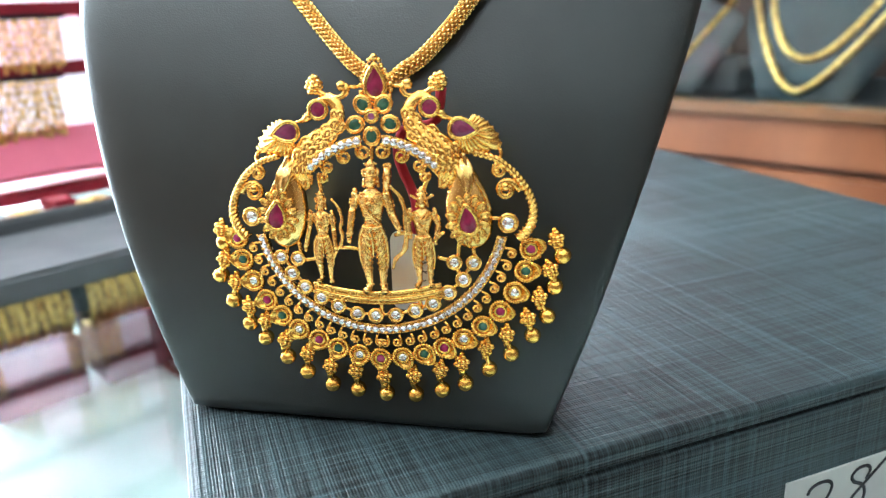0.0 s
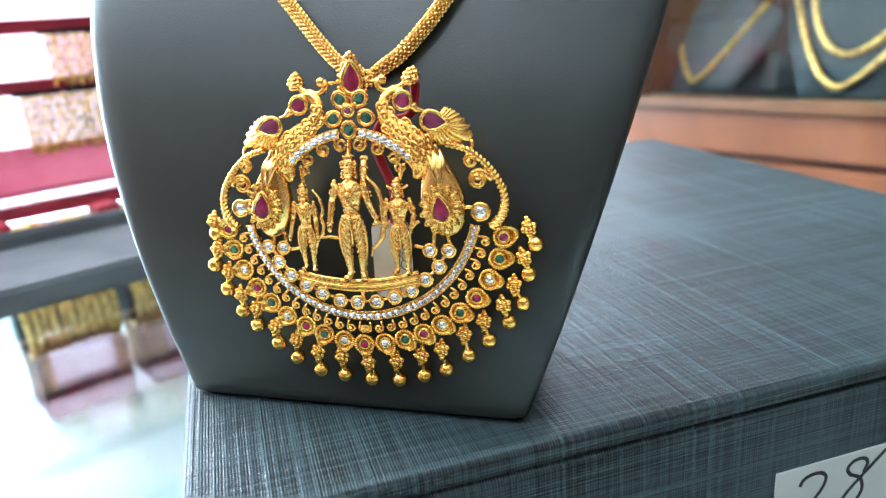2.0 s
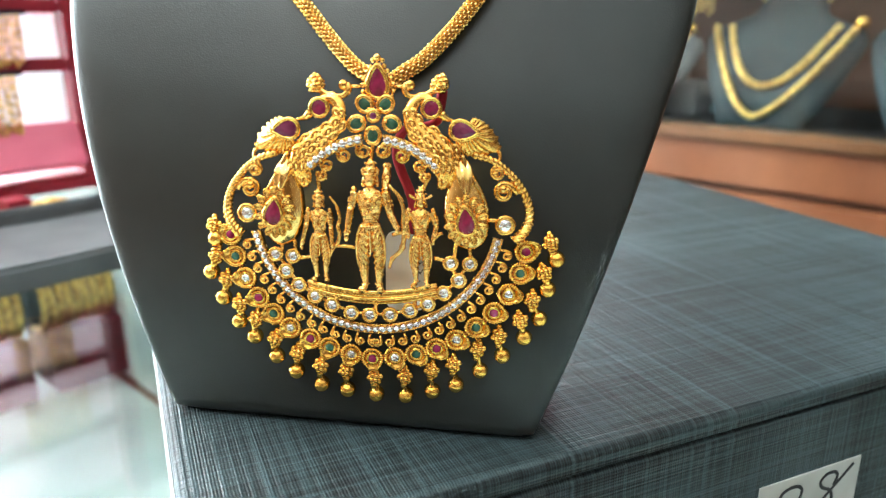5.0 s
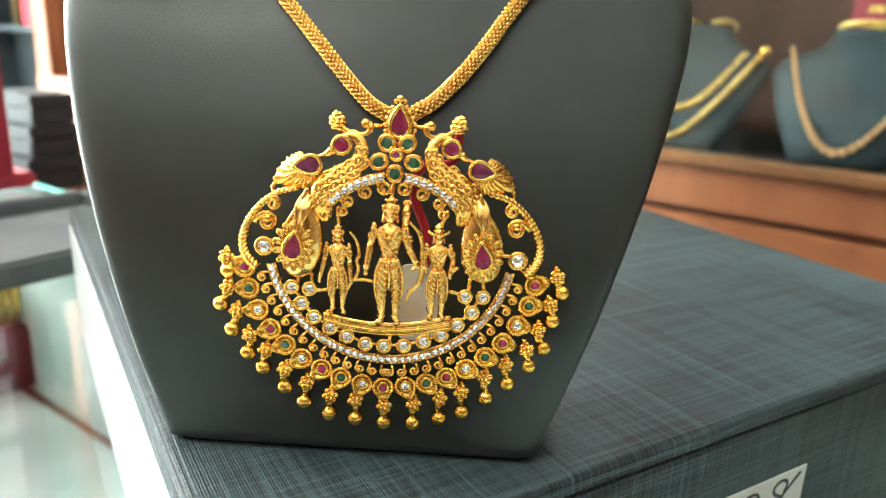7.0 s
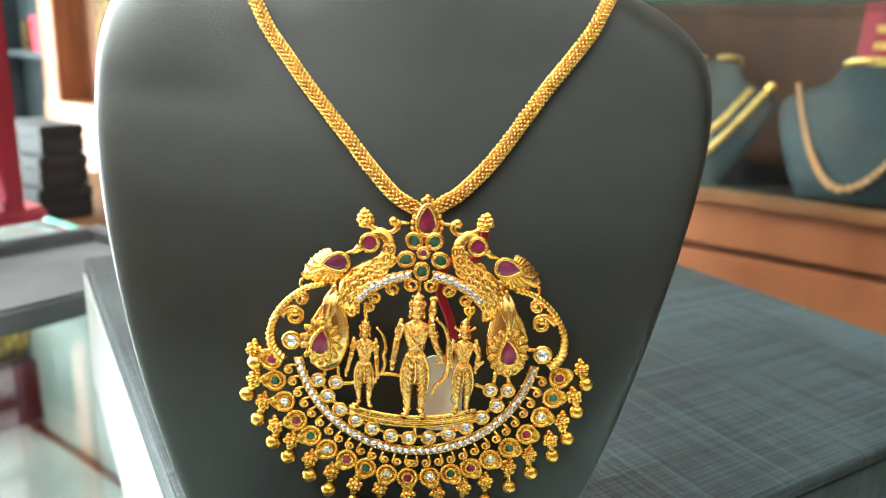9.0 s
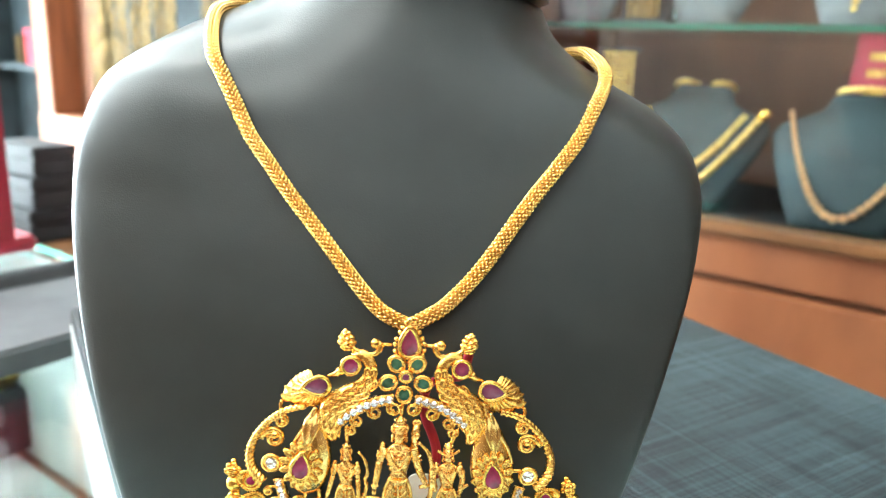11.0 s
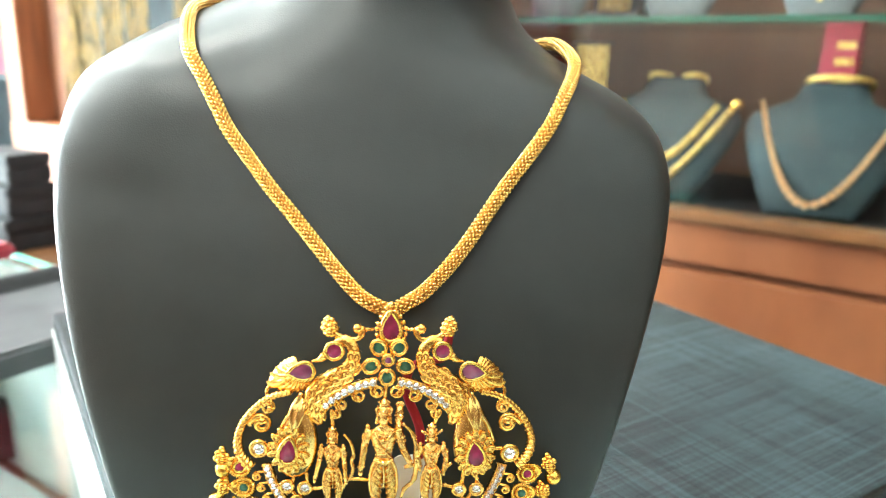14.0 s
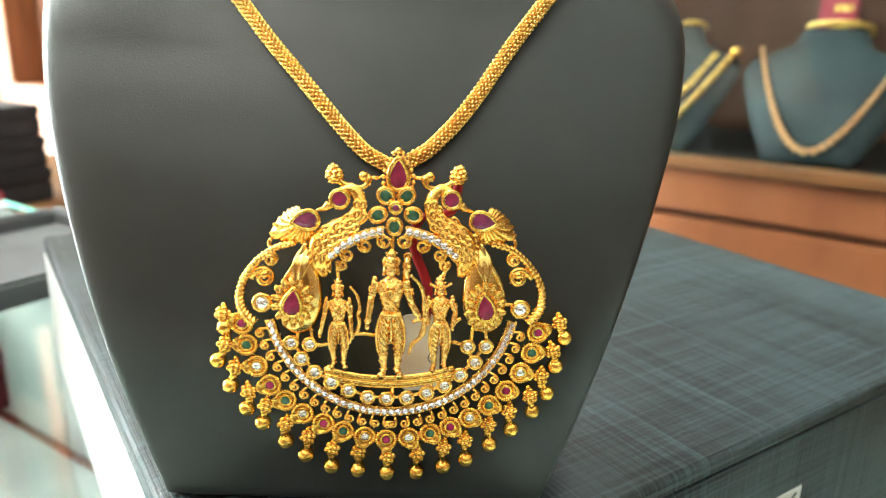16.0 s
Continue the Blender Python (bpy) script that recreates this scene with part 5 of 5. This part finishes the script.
def chain_curtain(name, at, w, h, count, label, r=0.0011, group="", metal=GOLD_FAR):
    """Gold chains hanging side by side from a bar."""
    root = thing(name, at, label, "chains", group)
    rng2 = random.Random(round(w * 1000) + count)
    for k in range(count):
        x = -w / 2 + w * (k + 0.5) / count
        bm = bmesh.new()
        drop = h * rng2.uniform(0.86, 1.0)
        n = 14
        tube(bm, [(x + rng2.uniform(-0.0007, 0.0007), rng2.uniform(-0.002, 0.002), -drop * i / n) for i in range(n + 1)], [r * (1.3 if i % 2 else 0.8) for i in range(n + 1)], 6)
        part("chain", bm, metal, root, smooth=True)
    bm = bmesh.new()
    tube(bm, [(-w / 2 - 0.006, 0, 0.001), (w / 2 + 0.006, 0, 0.001)], 0.0022, 8)
    part("bar", bm, BLACK, root)
    return root


stand = thing("chain_stand", room(-0.275, 0.87, SHELF + 0.004), "black stand with hanging gold chains on the shelf", "stand")
bm = bmesh.new()
block(bm, (0.07, 0.012, 0.12), (0, 0.012, 0.06), 0.003)
block(bm, (0.08, 0.05, 0.01), (0, 0.0, 0.005), 0.002)
part("board", bm, BLACK, stand)
chain_curtain("gold_chains", room(-0.275, 0.862, SHELF + 0.06), 0.045, 0.055, 10, "bundle of thin gold chains on a black stand")
chain_curtain("gold_chains", room(-0.275, 0.80, 1.232), 0.045, 0.062, 10, "bundle of thin gold chains under the shelf")
# the pale blue blocks stand in for window reflections in the cabinet glass
for s, q, z, w, d, h, mat, lab in ((-0.285, 0.95, SHELF + 0.004, 0.06, 0.04, 0.10, PALE_BLUE, "pale blue block in place of a window reflection, on the shelf"), (-0.235, 0.97, SHELF + 0.004, 0.045, 0.04, 0.13, PALE_BLUE, "pale blue block in place of a window reflection, on the shelf"),
                                   (-0.34, 0.90, LEDGE - 0.004, 0.09, 0.06, 0.045, GREY_CLOTH, "grey cloth ring tray in the cabinet"), (-0.26, 0.95, LEDGE - 0.004, 0.08, 0.05, 0.10, PALE_BLUE, "pale blue block in place of a window reflection, in the cabinet"),
                                   (0.11, 0.97, LEDGE - 0.004, 0.06, 0.04, 0.12, BLACK, "black card box at the back of the cabinet")):
    box_root = thing("box_or_reflection", room(s, q, z), lab, "box", "boxes in the cabinet")
    bm = bmesh.new()
    block(bm, (w, d, h * 0.72), (0, 0, h * 0.36), 0.002)
    part("body", bm, mat, box_root)
    bm = bmesh.new()
    block(bm, (w + 0.002, d + 0.002, h * 0.27), (0, 0, h * 0.865), 0.002)
    part("lid", bm, mat, box_root)

# ---- hanging-chain cabinet and pink panel on the back wall ----
HANG_S = -1.74
hang = thing("chain_cabinet", room(HANG_S, Q1 - 0.075, 0), "wooden wall cabinet full of hanging gold chains", "cabinet")
for name, size, at, mat in (("post", (0.084, 0.14, 1.45), (-0.456, 0, 1.685), WOOD), ("post", (0.03, 0.14, 1.45), (0.485, 0, 1.685), WOOD_DARK), ("rail", (1.0, 0.15, 0.09), (0, 0, 0.945), WOOD), ("rail", (1.0, 0.14, 0.10), (0, 0, 2.46), WOOD),
                            ("back_board", (0.95, 0.015, 1.42), (0, 0.055, 1.70), TEAL_BOARD), ("base", (1.0, 0.13, 0.90), (0, 0, 0.45), WOOD)):
    bm = bmesh.new()
    block(bm, size, at, 0.004)
    part(name, bm, mat, hang)
bm = bmesh.new()
block(bm, (0.13, 0.02, 1.42), (-0.347, 0.03, 1.70), 0.003)
part("side_board", bm, WOOD_DARK, hang)
for x, w, top, n in ((-0.215, 0.09, 1.52, 12), (-0.11, 0.10, 1.57, 13), (0.0, 0.10, 1.53, 13), (0.11, 0.10, 1.56, 13), (0.32, 0.11, 1.54, 14), (0.43, 0.08, 1.50, 10)):
    chain_curtain("gold_chains", room(HANG_S + x, Q1 - 0.10, top), w, 0.53, n, "row of gold chains hanging in the wall cabinet", 0.0020, "chain rows in the wall cabinet", GOLD_OLD)
cupboard = thing("side_cupboard", room(-2.44, Q1 - 0.062, 0), "narrow blue-grey cupboard with a shelf beside the chain cabinet", "cupboard")
for name, size, at, mat in (("body", (0.40, 0.03, 2.2), (0, 0.045, 1.1), TEAL_BOARD), ("side", (0.02, 0.09, 2.2), (-0.19, -0.015, 1.1), TEAL_BOARD), ("side", (0.02, 0.09, 2.2), (0.19, -0.015, 1.1), TEAL_BOARD),
                            ("shelf", (0.36, 0.085, 0.02), (0, -0.0135, 1.12), TEAL_BOARD), ("shelf", (0.36, 0.085, 0.02), (0, -0.0135, 1.42), TEAL_BOARD), ("plinth", (0.36, 0.085, 0.10), (0, -0.0135, 0.05), WOOD_DARK)):
    bm = bmesh.new()
    block(bm, size, at, 0.003)
    part(name, bm, mat, cupboard)
for s, w, h, mat, lab in ((-2.36, 0.06, 0.11, RED, "red card gift box on a cupboard shelf"), (-2.43, 0.05, 0.09, GOLD_OLD, "dull gold foil gift box on a cupboard shelf")):
    box_root = thing("gift_box", room(s, Q1 - 0.075, 1.13), lab, "box")
    bm = bmesh.new()
    block(bm, (w, 0.05, h * 0.75), (0, 0, h * 0.375), 0.002)
    part("body", bm, mat, box_root)
    bm = bmesh.new()
    block(bm, (w + 0.003, 0.053, h * 0.24), (0, 0, h * 0.875), 0.002)
    part("lid", bm, mat, box_root)
panel = thing("pink_panel", room(-0.805, Q1 - 0.035, 1.16), "deep pink framed card panel on the wall by the window", "panel")
bm = bmesh.new()
block(bm, (0.11, 0.068, 0.5), (0, 0, 0.25), 0.003)
part("board", bm, PINK, panel)
bm = bmesh.new()
block(bm, (0.08, 0.004, 0.10), (0, -0.036, 0.19), 0.001)
part("white_card", bm, PAPER, panel, "white card in the middle of the panel")

# ---- things on the counter ----
rack = thing("display_rack", room(-0.72, 0.02, COUNTER + 0.006), "red display rack with hanging gold chains by the window", "rack")
for y in (-0.22, 0.202):
    bm = bmesh.new()
    block(bm, (0.03, 0.022, 0.40), (0, y, 0.20), 0.003)
    part("upright", bm, RED, rack)
for z in (0.195, 0.135, 0.285):
    bm = bmesh.new()
    block(bm, (0.016, 0.40, 0.014), (0, -0.009, z), 0.003)
    part("crossbar", bm, RED, rack)
bm = bmesh.new()
block(bm, (0.06, 0.47, 0.016), (-0.012, 0.0, 0.008), 0.004)
part("base", bm, RED, rack)
bm = bmesh.new()
block(bm, (0.012, 0.40, 0.05), (0.012, -0.009, 0.05), 0.003, pose(0, 0, 0, 0, -20, 0))
part("pink_board", bm, PINK, rack)
bm = bmesh.new()
block(bm, (0.004, 0.40, 0.36), (-0.016, -0.009, 0.20), 0.001)
part("back_sheet", bm, FROST, rack, "pale pink frosted sheet behind the chains")
for y, w, z, h in ((0.117, 0.062, 0.193, 0.055), (0.093, 0.085, 0.133, 0.065), (-0.02, 0.08, 0.193, 0.055), (-0.03, 0.09, 0.133, 0.065), (0.12, 0.07, 0.283, 0.06), (0.0, 0.09, 0.283, 0.06)):
    chain_curtain("gold_chains", room(-0.72 + 0.0125, 0.02 + y, COUNTER + z) @ pose(0, 0, 0, 0, 0, 90), w, h, max(8, round(w / 0.005)), "bundle of gold chains hanging on the red rack", 0.0019, "chain bundles on the rack")
TABLE_WOOD = Mat("dull_table_wood", (0.15, 0.07, 0.022), 0.75, 0.0, Specular_IOR_Level=0.15).mottle(9, (0.055, 0.022, 0.006), (0.10, 0.043, 0.013), 6, (1, 6, 0.5))
side_table = thing("side_table", room(-1.15, 0.58, 0), "dull amber wooden side table behind the counter", "table")
bm = bmesh.new()
block(bm, (0.62, 0.46, 0.03), (0, 0, 0.880), 0.004)
part("tabletop", bm, TABLE_WOOD, side_table)
for x in (-0.28, 0.28):
    for y in (-0.20, 0.20):
        bm = bmesh.new()
        block(bm, (0.045, 0.045, 0.865), (x, y, 0.4325), 0.003)
        part("leg", bm, WOOD_DARK, side_table)
for k, (s, q, w, d, z, h) in enumerate(((-1.130, 0.452, 0.15, 0.088, 0, 0.054), (-1.132, 0.455, 0.14, 0.080, 0.054, 0.050), (-1.135, 0.458, 0.13, 0.072, 0.104, 0.048))):
    stack = thing("jewel_case", room(s, q, 0.895 + z, 2 * k), "black card jewel case stacked on the side table", "box", "stacked jewel cases")
    bm = bmesh.new()
    block(bm, (w, d, h * 0.6), (0, 0, h * 0.3), 0.003)
    part("body", bm, BLACK, stack)
    bm = bmesh.new()
    block(bm, (w + 0.002, d + 0.002, h * 0.38), (0, 0, h * 0.80), 0.003)
    part("lid", bm, BLACK, stack)
TRAY_CLOTH = Mat("tray_cloth", (0.10, 0.105, 0.11), 0.7).mottle(20, (0.08, 0.085, 0.09), (0.12, 0.125, 0.13)).relief(900, 0.0003, 0.4)
tray = thing("velvet_tray", room(-0.505, 0.07, COUNTER), "dark grey velvet tray lying on the glass counter", "tray")
bm = bmesh.new()
block(bm, (0.18, 0.36, 0.006), (0, 0, 0.003), 0.002)
part("floor", bm, TRAY_CLOTH, tray)
for x, y, w, d in ((0, 0.18, 0.19, 0.012), (0, -0.18, 0.19, 0.012), (0.09, 0, 0.012, 0.348), (-0.09, 0, 0.012, 0.348)):
    bm = bmesh.new()
    block(bm, (w, d, 0.02), (x, y, 0.01), 0.003)
    part("rim", bm, TRAY_CLOTH, tray)
for k, q in enumerate((0.075, 0.195)):
    roll = thing("bangle_roll", room(-0.755, q, 0.741), "dark velvet roll on a low stand under the counter glass", "display roll", "bangle rolls in the counter")
    bm = bmesh.new()
    block(bm, (0.085, 0.10, 0.075), (0, 0, 0.0375), 0.003)
    part("stand", bm, BLACK, roll)
    bm = bmesh.new()
    lathe(bm, [(0.012, -0.056), (0.027, -0.055), (0.029, -0.05), (0.029, 0.05), (0.027, 0.055), (0.012, 0.056)], 24, pose(0, 0, 0.1045, 90, 0, 0))
    part("roll", bm, VELVET, roll, smooth=True)
    rng3 = random.Random(k)
    for n in range(11):
        bm = bmesh.new()
        turn = pose(0, -0.047 + 0.0094 * n, 0.1045, 90 + rng3.uniform(-3, 3), rng3.uniform(-3, 3), 0)
        loop_tube(bm, [turn @ Vector((0.0338 * math.cos(2 * math.pi * i / 36), 0.0338 * math.sin(2 * math.pi * i / 36), 0)) for i in range(36)], 0.0042, 8)
        tagged(part("bangle", bm, GOLD_FAR, at=room(-0.755, q, 0.741), smooth=True), "polished gold bangle pushed over a velvet roll", "bangle", "bangles on the rolls")
# small things between the rack and the tray
for q, tilt in ((0.035, 8), (0.082, -5), (0.140, 6)):
    bm = bmesh.new()
    turn = pose(0, 0, 0, tilt, 4, 0)
    loop_tube(bm, [turn @ Vector((0.017 * math.cos(2 * math.pi * i / 32), 0.017 * math.sin(2 * math.pi * i / 32), 0)) for i in range(32)], 0.0055, 8)
    low = min(v.co.z for v in bm.verts)
    tagged(part("bangle", bm, GOLD_FAR, at=room(-0.628, q, COUNTER - low), smooth=True), "broad pale gold bangle lying on the counter glass", "bangle", "bangles by the rack")
for q in (0.008, 0.110):
    pouch = thing("ring_box", room(-0.630, q, COUNTER, 12), "small red card ring box on the counter glass", "box", "ring boxes by the rack")
    bm = bmesh.new()
    block(bm, (0.026, 0.024, 0.014), (0, 0, 0.007), 0.002)
    part("body", bm, RED, pouch)
    bm = bmesh.new()
    block(bm, (0.027, 0.025, 0.008), (0, 0, 0.0182), 0.002)
    part("lid", bm, RED, pouch)
